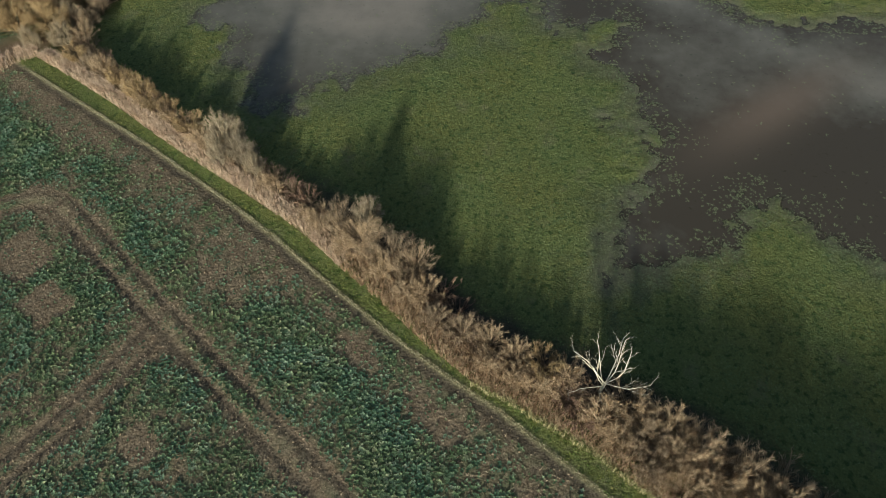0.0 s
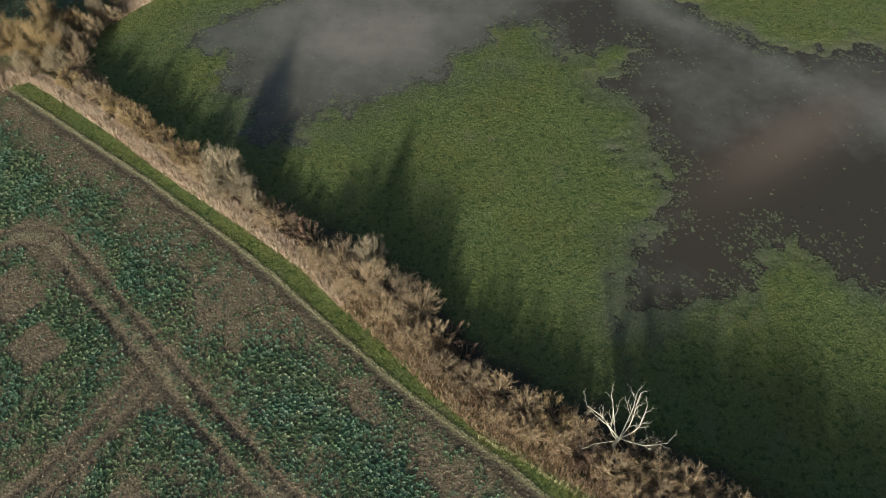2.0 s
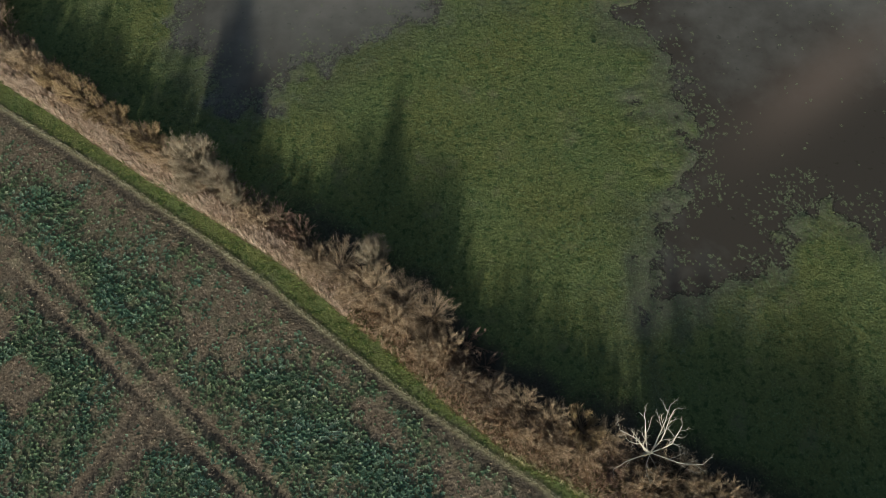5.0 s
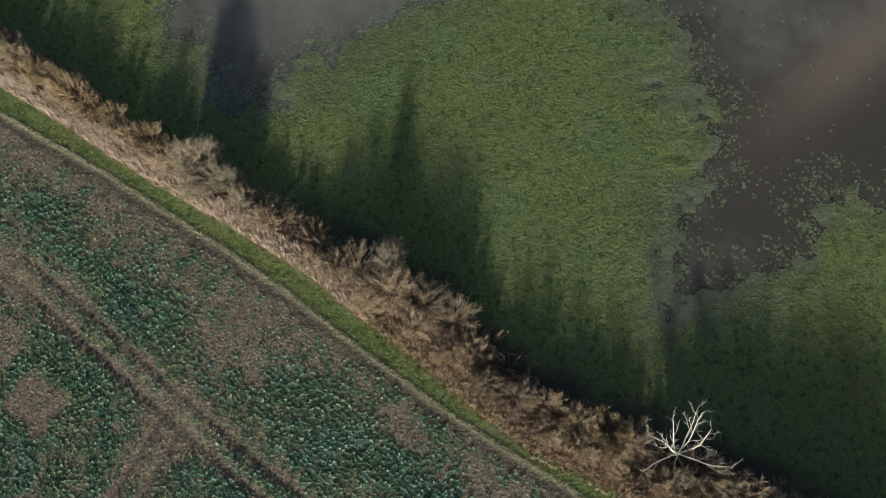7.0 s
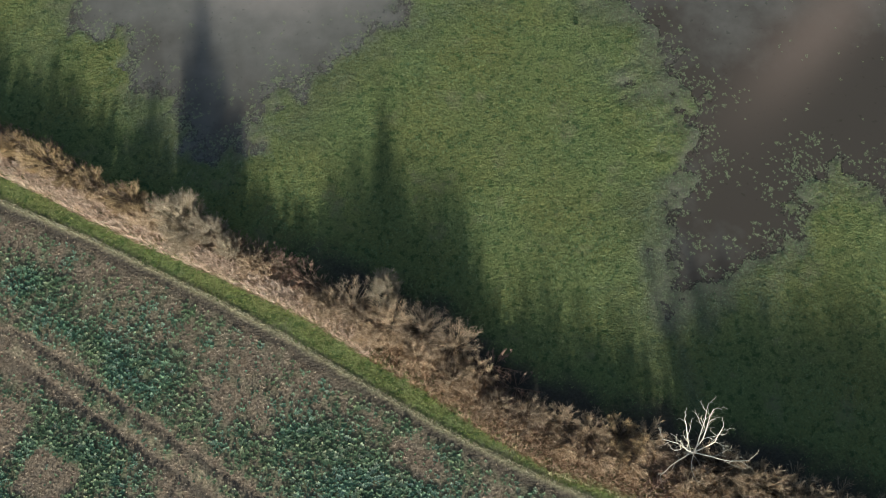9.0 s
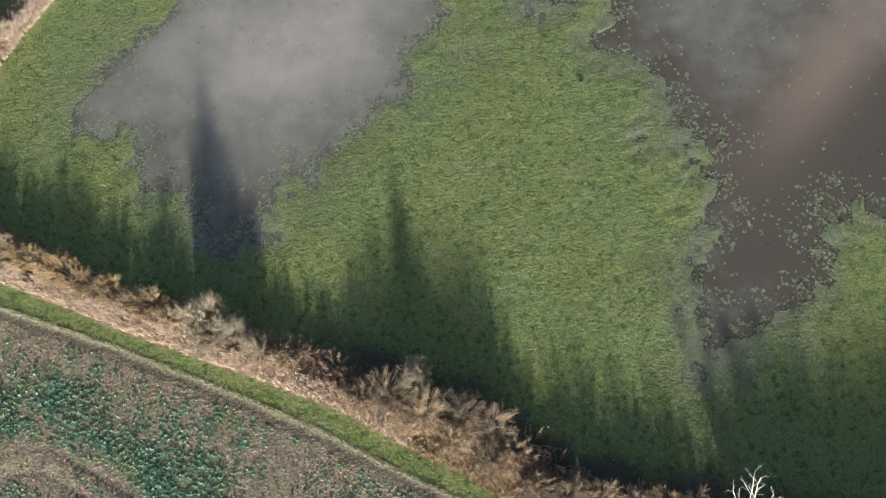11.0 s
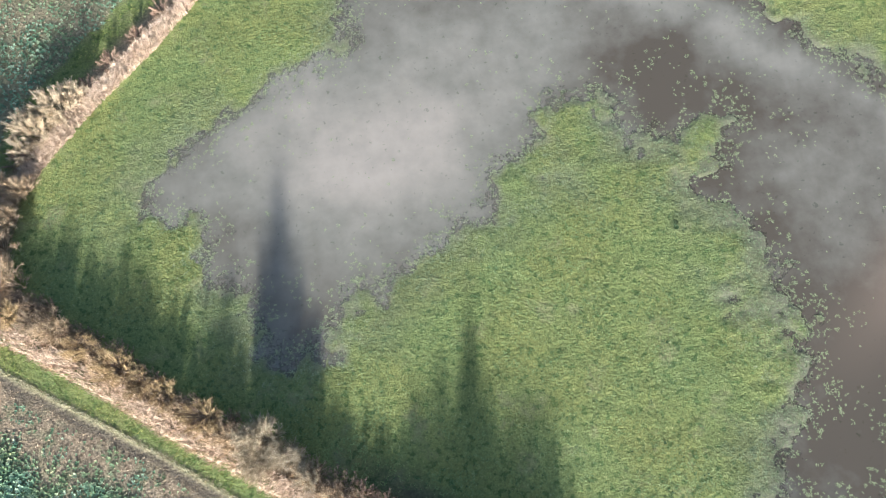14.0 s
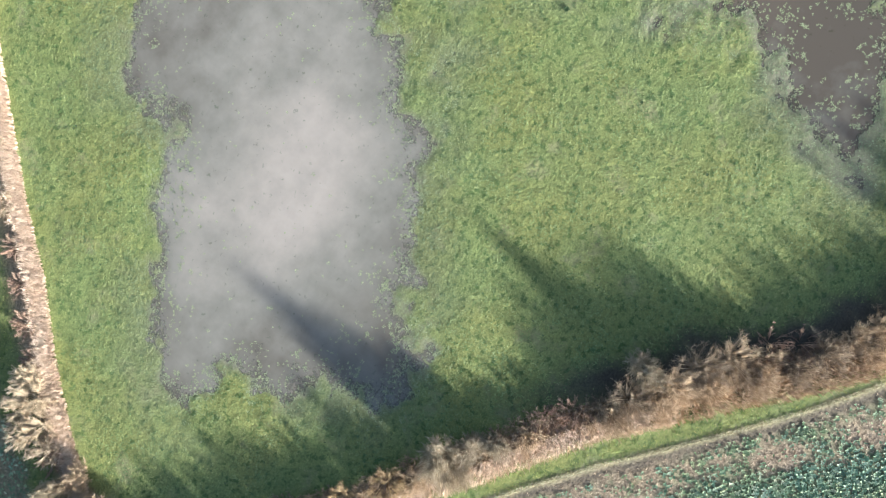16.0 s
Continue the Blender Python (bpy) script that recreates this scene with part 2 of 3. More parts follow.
EAST_SHORE = [(10.2, 77.3), (14.7, 75.0), (18.7, 76.7), (18.5, 73.9), (15.0, 71.3), (17.0, 67.8), (19.6, 65.6), (20.4, 62.3), (19.6, 57.5),
              (20.8, 52.9), (19.2, 47.5), (16.6, 43.6), (15.2, 39.4), (14.6, 35.5), (16.5, 36.2), (21.9, 38.2), (28.3, 41.4), (31.3, 46.6), (35.3, 45.2), (40.1, 41.4)]
NORTH_SHORE = [(46, 38.5), (70, 30), (110, 45), (80, 76), (50, 79.7), (44.7, 77.5), (38.1, 79.2), (33.7, 82.1), (28.0, 87.3), (25.0, 91.4), (21, 104), (5, 118)]
TRAM = [(-62, 39.0), (-53.0, 43.0), (-48.2, 44.6), (-44.6, 43.9), (-41.1, 41.1), (-35.4, 36.1), (-28.9, 30.4), (-22.5, 25.0), (-11.4, 15.9), (10, -2)]
SIDE_TRAM = [(-30.5, 29.2), (-33.6, 23.8), (-36.3, 19.3), (-40.0, 14.7), (-55, -5)]
# x, y, radius along the drill rows, radius across, weight: thick growth (plus) and bald ground (minus)
CROP = [(-60.0, 57.5, 8.0, 3.0, 1.2), (-33.0, 38.8, 5.5, 3.0, 0.9), (-43.0, 49.0, 4.0, 2.0, 0.5), (-40.0, 33.0, 5.0, 3.0, 0.6), (-15.5, 28.0, 6.0, 2.5, 0.9), (-10.0, 22.5, 6.0, 2.5, 0.7),
        (-52.0, 50.0, 5.0, 3.0, 0.9), (-30.0, 20.0, 6.0, 3.0, 0.5), (-47.0, 36.0, 3.5, 2.5, 0.4), (-20.0, 20.0, 4.0, 2.5, 0.3), (-57.0, 46.0, 5.0, 3.0, 0.6),
        (-46.6, 36.0, 2.8, 2.4, -1.6), (-41.8, 30.6, 2.4, 2.0, -1.6), (-9.5, 26.5, 2.5, 1.2, -0.7), (-2.0, 20.5, 3.0, 1.4, -0.8), (-28.0, 17.0, 2.0, 1.5, -0.9),
        (-25.0, 34.0, 4.0, 1.6, -0.4), (-14.0, 16.5, 4.5, 1.8, -1.0), (-46.5, 43.0, 3.5, 1.6, -0.9), (-5.0, 15.5, 4.0, 2.0, 0.6)]
ROW = Vector((0.79, -0.613))


def offset_line(line, by):
    """A line moved sideways, to the left of its way (minus: right)."""
    a = np.array(line, float)
    way = np.gradient(a, axis=0)
    way /= np.linalg.norm(way, axis=1)[:, None]
    return a + by * np.stack([-way[:, 1], way[:, 0]], 1)


def distance(x, y, line):
    """How far points lie from a line, and on which side (plus: left of its way)."""
    line = np.asarray(line, float)
    best = np.full(x.shape, 1e9)
    side = np.ones(x.shape)
    for (ax, ay), (bx, by) in zip(line[:-1], line[1:]):
        dx, dy = bx - ax, by - ay
        t = np.clip(((x - ax) * dx + (y - ay) * dy) / (dx * dx + dy * dy), 0, 1)
        d = np.hypot(x - ax - t * dx, y - ay - t * dy)
        near = d < best - 1e-9
        best = np.where(near, d, best)
        side = np.where(near, np.where(dx * (y - ay) - dy * (x - ax) >= 0, 1, -1), side)
    return best, side


def inside(x, y, ring):
    hit = np.zeros(x.shape, bool)
    for (ax, ay), (bx, by) in zip(ring, ring[1:] + ring[:1]):
        cross = ((ay > y) != (by > y)) & (x < (bx - ax) * (y - ay) / ((by - ay) or 1e-9) + ax)
        hit ^= cross
    return hit


def smooth(v, low, high):
    t = np.clip((v - low) / (high - low), 0, 1)
    return t * t * (3 - 2 * t)


LATTICE = np.random.RandomState(5).rand(256, 256)


def wander(x, y, scale, octaves=4):
    """Smooth noise from -1 to 1."""
    total, weight = 0, 0
    for k in range(octaves):
        u, v = x / scale * 2 ** k + 37.3 * k, y / scale * 2 ** k + 11.7 * k
        i, j = np.floor(u).astype(int), np.floor(v).astype(int)
        f, g = u - i, v - j
        f, g = f * f * (3 - 2 * f), g * g * (3 - 2 * g)
        a, b = LATTICE[i % 256, j % 256], LATTICE[(i + 1) % 256, j % 256]
        c, d = LATTICE[i % 256, (j + 1) % 256], LATTICE[(i + 1) % 256, (j + 1) % 256]
        total = total + (a + (b - a) * f + (c - a + (a - b - c + d) * f) * g - 0.5) * 2 * 0.6 ** k
        weight += 0.6 ** k
    return total / weight


NORTH_FIELD = FAR_HEDGE[1:] + [(40, 300), (-300, 300), (-300, 20), (-95, 49), (-72, 61.5), (-62, 70)]
SHORE = WEST_SHORE + EAST_SHORE + NORTH_SHORE
PASTURE = HEDGE[::-1] + FAR_HEDGE[1:] + [(3000, 3000), (3000, -2000)]


def pool(x, y):
    """Metres inside (plus) or outside (minus) the flooded ground, with a ragged shore."""
    d, _ = distance(x, y, SHORE + SHORE[:1])
    d = np.where(inside(x, y, SHORE), d, -d)
    for px, py, r in ((16.2, 59.3, 0.5), (18.0, 57.5, 0.7), (0.8, 72.0, 1.0)):
        d = np.maximum(d, r - np.hypot(x - px, y - py))
    for px, py, a, b, rise in ((23.8, 55.4, 2.8, 2.6, 2.6), (19.0, 76.3, 3.5, 1.6, 1.5)):
        d = d - rise * np.exp(-((x - px) / a) ** 2 - ((y - py) / b) ** 2)
    return d + 2.6 * wander(x, y, 2.0, 5) + 0.9 * wander(x, y, 10.0)


def clumps(x, y, wet):
    """How far the turf breaks up into clumps before it drowns: wide on the flat eastern shores, narrow in the west."""
    wide = 3.5 + 12.0 * smooth(x, -2, 11)
    return wet + wide * wander(x, y, 0.9, 2) + 0.2 * wide * wander(x, y, 0.3, 1)


def lie(x, y):
    """The height of the ground and how much of each cover it carries."""
    pasture = inside(x, y, PASTURE)
    wet = pool(x, y)
    edge, side = distance(x, y, FIELD_EDGE)
    edge = -side * edge                       # metres into the field
    reeds, rside = distance(x, y, REED_LINE)
    reeds = rside * reeds
    hedge = np.minimum(distance(x, y, HEDGE)[0], distance(x, y, FAR_HEDGE)[0])
    hedge = np.minimum(hedge, distance(x, y, offset_line(WEST_REEDS, -3))[0])
    far, _ = distance(x, y, FAR_HEDGE)
    wobble = wander(x, y, 2.0)
    height = np.where(pasture, np.clip(0.10 - 0.09 * smooth(wet, -3, 0) - (0.034 + 0.02 * smooth(x, 2, 10)) * np.clip(wet, -0.3, 6), -0.35, 0.2), 0.14) + 0.03 * wander(x, y, 4.0)
    height = height - 0.12 * wander(x, y, 1.2, 2) * np.exp(-(wet / 3.0) ** 2) * (0.35 + 0.65 * smooth(x, -2, 11)) * smooth(y, 38, 46) * pasture
    hummock = 0.055 * wander(x, y, 0.7, 2) * (1 - smooth(wet, -3, 1)) * pasture * (np.hypot(x, y - 60) < 90)
    height = height + 0.25 * np.exp(-(hedge / 2.2) ** 2) + hummock
    field = np.where(pasture, 0.0, 1.0)
    beyond = ~pasture & inside(x, y, NORTH_FIELD)
    bare = smooth(edge + 0.3 * wobble, 0.15, 0.45) * (1 - smooth(edge + 0.7 * wobble, 0.8, 1.6)) * 0.8
    margin = (1 - smooth(edge, -0.4, -0.1)) * (edge > -12) * ~beyond
    margin = np.maximum(margin, np.where(pasture, 0, 1 - smooth(far + wobble, 4.5, 6.0)))
    tram = np.minimum(distance(x, y, TRAM)[0], distance(x, y, offset_line(TRAM, -2.1))[0])
    tram2 = np.minimum(distance(x, y, SIDE_TRAM)[0], distance(x, y, offset_line(SIDE_TRAM, 2.1))[0])
    pale = np.exp(-((edge - 0.05 + 0.15 * wobble) / 0.28) ** 2) * 0.9
    between = distance(x, y, offset_line(TRAM, -1.05))[0]
    pale = np.maximum(pale, 0.75 * np.exp(-(between / 0.6) ** 2) * smooth(wander(x, y, 1.2), -0.3, 0.4) * (edge > 1))
    rut = np.exp(-((np.minimum(tram, tram2) + 0.12 * wander(x, y, 0.9)) / 0.3) ** 2) * (0.35 + 0.65 * smooth(x, -47, -42))
    height = height - 0.10 * rut * field
    crop = 0.66 + 0.4 * wander(x, y, 6.0) + 0.5 * wander(x, y, 1.3) + 0.5 * wander(x, y, 0.6, 2)
    for cx, cy, a, b, w in CROP:
        u, v = (x - cx) * ROW.x + (y - cy) * ROW.y, (y - cy) * ROW.x - (x - cx) * ROW.y
        power = 2 if w > 0 else 6              # bald ground ends more sharply
        crop = crop + (0.6 * w if w > 0 else w) * np.exp(-np.abs(u / a) ** power - np.abs(v / b) ** power)
    crop = np.where(beyond, 0.5 + 0.4 * wander(x, y, 5.0), crop - (0.56 - 0.18 * smooth(x, -22, -12)) * np.exp(-((edge - 2.6 + 1.2 * wander(x, y, 3.0)) / (4.6 - 1.6 * smooth(x, -22, -12))) ** 2))
    crop = crop - 0.8 * np.exp(-(np.minimum(tram, tram2) / 0.5) ** 2) - 0.3 * np.exp(-((tram + 0.4 * wobble) / 1.5) ** 2) - 0.6 * np.exp(-(tram2 / 1.5) ** 2)
    crop = np.clip(crop, 0, 1) * (1 - np.clip(bare, 0, 1))
    litter = np.clip(np.exp(-(hedge / np.where(pasture, 0.9, 2.3)) ** 4), 0, 1)
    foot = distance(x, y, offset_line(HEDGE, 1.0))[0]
    # darker strip along the pasture side of the hedge, where grass thins out
    foot_strip = np.where(pasture, 1 - smooth(foot + 1.6 * wander(x, y, 2.5), 1.2, 4.6), 0) * smooth(x, -24, -12)
    silted = smooth(wet + 3.5 * wander(x, y, 3.0), -7.5, -0.3) * smooth(wander(x, y, 9.0, 3) + 0.06 * wet, -0.5, 0.35) * pasture
    silted = np.maximum(silted, 0.9 * np.exp(-(distance(x, y, [(14.7, 22), (15.0, 41)])[0] / 0.7) ** 2) * pasture)
    return dict(height=height, field=field, bare=np.clip(bare + 0.72 * rut * (edge > 2), 0, 1), pale=pale, margin=margin, beyond=beyond, crop=crop, litter=litter, foot_strip=foot_strip,
                wet=0.85 * smooth(wet, -0.6 - 2.2 * smooth(x, -2, 11), 1.2) * pasture, silted=0.55 * silted, pool=wet, pasture=pasture, edge=edge, reeds=reeds, hedge=hedge)


def mesh_of(name, verts, faces, mat, soft=False):
    """A mesh from arrays of points and of faces that all have the same number of corners."""
    me = bpy.data.meshes.new(name)
    verts, faces = np.asarray(verts, np.float32), np.asarray(faces, np.int32)
    n, k = faces.shape
    me.vertices.add(len(verts))
    me.vertices.foreach_set("co", verts.ravel())
    me.loops.add(n * k)
    me.loops.foreach_set("vertex_index", faces.ravel())
    me.polygons.add(n)
    me.polygons.foreach_set("loop_start", np.arange(0, n * k, k, dtype=np.int32))
    if soft:
        me.polygons.foreach_set("use_smooth", np.ones(n, bool))
    me.update(calc_edges=True)
    me.materials.append(mat)
    return me


def sheet(name, xs, ys, mat, values, z):
    x, y = np.meshgrid(xs, ys)
    nx, ny = len(xs), len(ys)
    i = (np.arange(ny - 1)[:, None] * nx + np.arange(nx - 1)).ravel()
    me = mesh_of(name, np.stack([x.ravel(), y.ravel(), z.ravel()], 1), np.stack([i, i + 1, i + nx + 1, i + nx], 1), mat, True)
    for key, value in values.items():
        me.attributes.new(key, "FLOAT", "POINT").data.foreach_set("value", np.asarray(value, np.float32).ravel())
    return new(name, me)


def steps(low, high, step, reach):
    inner = np.arange(low, high, step)
    out = step * 1.5 ** np.arange(1, 30)
    out = np.cumsum(out)
    out = out[out < reach]
    return np.concatenate([low - out[::-1], inner, inner[-1] + out])


xs, ys = steps(-74, 60, 0.36, 4000), steps(2, 120, 0.36, 4000)
gx, gy = np.meshgrid(xs, ys)
cover = lie(gx, gy)
far_away = np.hypot(gx + 7, gy - 60) > 160
cover["height"] = np.where(far_away, 0.1, cover["height"])
tagged(sheet("ground", xs, ys, GROUND, {k: cover[k] for k in ("field", "bare", "pale", "margin", "crop", "litter", "foot_strip", "wet", "silted")}, cover["height"]),
       "pasture and drilled field, green turf and brown soil", "ground", kind="structure")
wx, wy = np.arange(-46, 114, 0.7), np.arange(16, 122, 0.7)
px, py = np.meshgrid(wx, wy)
at = lie(px, py)
silt = 0.32 - 0.12 * smooth(px, 8, 16) + 0.5 * np.exp(-((px + 12) / 11) ** 2 - ((py - 78) / 8) ** 2) + 0.3 * np.exp(-((px + 22) / 10) ** 2 - ((py - 82) / 10) ** 2)
silt = silt + 0.12 * np.exp(-((px - 28) / 8) ** 2 - ((py - 66) / 10) ** 2) + 0.45 * np.exp(-(((px - 27) * 0.6 + (py - 84) * 0.8) / 3.5) ** 2) * (px > 5)
silt = silt - 0.35 * np.exp(-((px - 14) / 7) ** 2 - ((py - 84) / 5) ** 2) - 0.35 * np.exp(-((px - 37) / 11) ** 2 - ((py - 50) / 8) ** 2)
shallow = 0.3 - 0.1 * smooth(px, 5, 12)
silt = shallow + (silt - shallow) * smooth(at["pool"] + 2.0 * wander(px, py, 5.0), -1.0, 4.5)
silt = silt - 0.22 * np.exp(-((px - 36) / 13) ** 2 - ((py - 49) / 9) ** 2)
silt = silt - 0.16 * np.exp(-((at["pool"] - 2.0) / 3.5) ** 2) * smooth(px, 8, 14) - 0.1 * smooth(px, 20, 30) * (1 - smooth(py, 55, 72))
silt = silt + 0.2 * np.exp(-((px - 0) / 7) ** 2 - ((py - 88) / 5) ** 2)
red = 0.8 * np.exp(-(((px - 36) * 0.6 - (py - 61) * 0.8) / 3.4) ** 2 - (((px - 37) * 0.8 + (py - 62) * 0.6) / 12) ** 2)
tagged(sheet("water", wx, wy, WATER, {"silt": silt, "red": red, "depth": -at["height"]}, np.zeros(px.shape)),
       "shallow brown flood water over pasture", "water", kind="structure")


# ---- plants in numbers ----
def scatter(n, low, high, seed):
    r = np.random.RandomState(seed)
    return r.uniform(low[0], high[0], n), r.uniform(low[1], high[1], n), r


def blades(name, x, y, z, tall, wide, splay, count, mat, r, bend=0.5, silted=None, sink=0.03, tufted=True, ring=0.1):
    """Tufts of bent blades, each two quads that taper, joined into one mesh."""
    n = len(x) * count
    x, y, z, tall, wide = (np.repeat(np.broadcast_to(v, x.shape), count) for v in (x, y, z, tall, wide))
    turn = r.uniform(0, 2 * np.pi, n)
    lean = splay * r.uniform(0.45, 1, n)
    tall = tall * r.uniform(0.6, 1.15, n)
    dx, dy = np.cos(turn), np.sin(turn)
    fx, fy = -dy * wide / 2, dx * wide / 2
    spread = 0.25 * splay * tall
    bx, by = x + dx * spread * 4 * ring, y + dy * spread * 4 * ring
    mx, my, mz = bx + dx * lean * tall * 0.35, by + dy * lean * tall * 0.35, z + tall * 0.6
    tx, ty, tz = bx + dx * lean * tall * (0.7 + bend * 0.4), by + dy * lean * tall * (0.7 + bend * 0.4), z + tall * (1 - 0.45 * bend * lean)
    v = np.stack([np.stack([bx - fx, by - fy, z - sink], 1), np.stack([bx + fx, by + fy, z - sink], 1),
                  np.stack([mx + fx * 0.8, my + fy * 0.8, mz], 1), np.stack([mx - fx * 0.8, my - fy * 0.8, mz], 1),
                  np.stack([tx, ty, tz], 1)], 1).reshape(-1, 3)
    i = np.arange(n)[:, None] * 5
    f = np.concatenate([i + [0, 1, 2], i + [0, 2, 3], i + [3, 2, 4]])
    if tufted:                                 # all blades of a tuft meet at its foot
        f[:2 * n, 0] = f[:2 * n, 0] // (5 * count) * (5 * count)
    me = mesh_of(name, v, f, mat)
    if silted is not None:
        me.attributes.new("silted", "FLOAT", "POINT").data.foreach_set("value", np.repeat(silted, count * 5).astype(np.float32))
    return new(name, me)


x, y, r = scatter(160000, (-56, 12), (52, 112), 11)
c = lie(x, y)
keep = c["pasture"] & (c["hedge"] > 0.5) & (r.rand(len(x)) > smooth(-c["height"], 0.0, 0.1)) & (r.rand(len(x)) > 1.1 * c["foot_strip"]) & (x + y < 118)
x, y = x[keep], y[keep]
soaked = smooth(c["pool"][keep], -1.0, 1.0)
tagged(blades("pasture_grass", x, y, np.maximum(c["height"][keep], 0.0), np.clip(0.035 + 0.04 * wander(x, y, 0.9, 3), 0.02, 0.06), 0.085, 6.0, 3, TURF, r, 0.15, silted=np.maximum(c["silted"][keep], 0.75 * soaked), sink=0.012),
       "short green pasture grass in uneven tussocks", "grass", kind="stuff")

x, y, r = scatter(36000, (-56, 12), (52, 112), 17)
c = lie(x, y)
keep = c["pasture"] & (c["hedge"] > 1.5) & (clumps(x, y, c["pool"]) < 0.0) & (c["height"] > -0.04) & (c["foot_strip"] < 0.4) & (x + y < 118) & (r.rand(len(x)) < 0.6 + 0.9 * wander(x, y, 5.0))
x, y = x[keep], y[keep]
tagged(blades("grass_tussock", x, y, np.maximum(c["height"][keep], -0.02), 0.05 + 0.04 * r.rand(len(x)), 0.035, 4.2, 12, TURF, r, 0.3, silted=c["silted"][keep]),
       "coarser green grass tussocks left by grazing", "grass", kind="stuff")

x, y, r = scatter(2600, (-52, 20), (45, 100), 19)
c = lie(x, y)
keep = c["pasture"] & (c["hedge"] > 3) & (c["pool"] < 0.8) & (x + y < 118) & (r.rand(len(x)) < 0.35 + 0.5 * wander(x, y, 6.0))
tagged(blades("rush_tuft", x[keep], y[keep], c["height"][keep], 0.07 + 0.08 * r.rand(int(keep.sum())) ** 2, 0.05, 1.6, 12, DOCK, r, 0.4),
       "small dark green rush tufts dotted over the pasture", "rushes", kind="stuff")

x, y, r = scatter(60000, (-46, 22), (56, 112), 12)
c = lie(x, y)
fringe = np.exp(-((c["pool"] - 0.6) / 2.0) ** 2) * 0.65 + 0.02 * (c["pool"] > 0) + 0.55 * np.exp(-((x - 24) / 2.6) ** 2 - ((y - 55.5) / 2.6) ** 2)
fringe = fringe + (c["pool"] > 0) * (0.1 * np.exp(-((x - 17) / 9) ** 2 - ((y - 80) / 6) ** 2) + 0.05 * np.exp(-((x - 30) / 12) ** 2 - ((y - 44) / 4) ** 2) + 0.14 * np.exp(-((x + 22) / 6) ** 2 - ((y - 62) / 5) ** 2) + 0.1 * np.exp(-((x + 36) / 4) ** 2 - ((y - 75) / 5) ** 2))
fringe = fringe + 0.55 * np.exp(-((c["pool"] - 0.8) / 2.2) ** 2) * smooth(x, 8, 13)
fringe = fringe * (0.15 + 1.7 * (wander(x, y, 1.8) > 0.0))
keep = c["pasture"] & (r.rand(len(x)) < fringe) & (c["hedge"] > 2)
x, y = x[keep], y[keep]
tagged(blades("drowned_sedge", x, y, np.maximum(c["height"][keep], 0.002), 0.007 + 0.013 * r.rand(len(x)) ** 1.5, 0.05, 17.0, 13, SEDGE, r, 0.05, sink=0.001, tufted=False, ring=0.28),
       "pale sedge tufts standing in the flood water", "sedge", kind="stuff")


def crop_rows(low, high, seed):
    """Places in drill rows that run along the field's edge."""
    r = np.random.RandomState(seed)
    a, b = np.meshgrid(np.arange(low[0], high[0], 0.27), np.arange(low[1], high[1], 0.41))
    a = a.ravel() + r.uniform(-0.16, 0.16, a.size)
    b = b.ravel() + r.normal(0, 0.085, b.size)
    return a * ROW.x - b * ROW.y, a * ROW.y + b * ROW.x, r


def rosettes(name, x, y, z, size, count, mat, r):
    """Leafy plants: each a ring of broad leaves folded along the midrib."""
    n = len(x) * count
    first = r.uniform(0, 2 * np.pi, len(x))
    turn = (first[:, None] + np.arange(count) * 2 * np.pi / count + r.uniform(-0.4, 0.4, (len(x), count))).ravel()
    x, y, z, size = (np.repeat(v, count) for v in (x, y, z, size))
    size = size * r.uniform(0.6, 1.2, n)
    dx, dy = np.cos(turn), np.sin(turn)
    up = r.uniform(0.25, 0.9, n)
    def at(along, side, rise):
        return np.stack([x + dx * along * size - dy * side * size, y + dy * along * size + dx * side * size, z + rise * size * up], 1)
    v = np.stack([at(0.0, 0, 0.1), at(0.6, 0.3, 0.8), at(0.6, -0.3, 0.8), at(1.05, 0, 0.65)], 1).reshape(-1, 3)
    i = np.arange(n) * 4
    heart = i // (4 * count) * (4 * count)     # all leaves of a plant meet at its heart
    f = np.concatenate([np.stack([heart, i + 3, i + 1], 1), np.stack([heart, i + 2, i + 3], 1)])
    return new(name, mesh_of(name, v, f, mat))


x, y, r = crop_rows((-130, -20), (30, 75), 13)
c = lie(x, y)
view = (c["field"] > 0) & (c["beyond"] & (c["margin"] < 0.5) & (c["hedge"] > 3) | (c["edge"] > 0.6)) & (x > -76) & (y > 8) & (y < 112) & (x < 16)
keep = view & (r.rand(len(x)) < 0.12 + 0.85 * c["crop"] - 0.3 * c["bare"])
tagged(rosettes("brassica_crop", x[keep], y[keep], c["height"][keep], 0.15 + 0.13 * c["crop"][keep], 6, LEAF, r),
       "patchy blue-green brassica crop in drilled rows", "crop", kind="stuff")
keep = view & (r.rand(len(x)) < (0.95 - 0.75 * c["crop"]) * (1 - 0.97 * c["bare"]))
tagged(blades("stubble", x[keep], y[keep], c["height"][keep], 0.1, 0.08, 2.9, 3, STUBBLE, r),
       "thin pale stubble and dead weeds on bare soil", "stubble", kind="stuff")

x, y, r = scatter(260000, (-75, 0), (40, 112), 14)
c = lie(x, y)
keep = (c["field"] > 0) & ((c["edge"] < 0) & (c["edge"] > -5) & (c["reeds"] < 0.3) & ~c["beyond"] | c["beyond"] & (c["margin"] > 0.5)) & (c["hedge"] > 2.2) & (r.rand(len(x)) < 0.8)
tagged(blades("margin_grass", x[keep], y[keep], c["height"][keep], np.clip(0.09 + 0.12 * wander(x[keep], y[keep], 1.0), 0.05, 0.2), 0.06, 2.4, 3, LUSH, r),
       "lush green grass margin beside the hedge", "grass", kind="stuff")


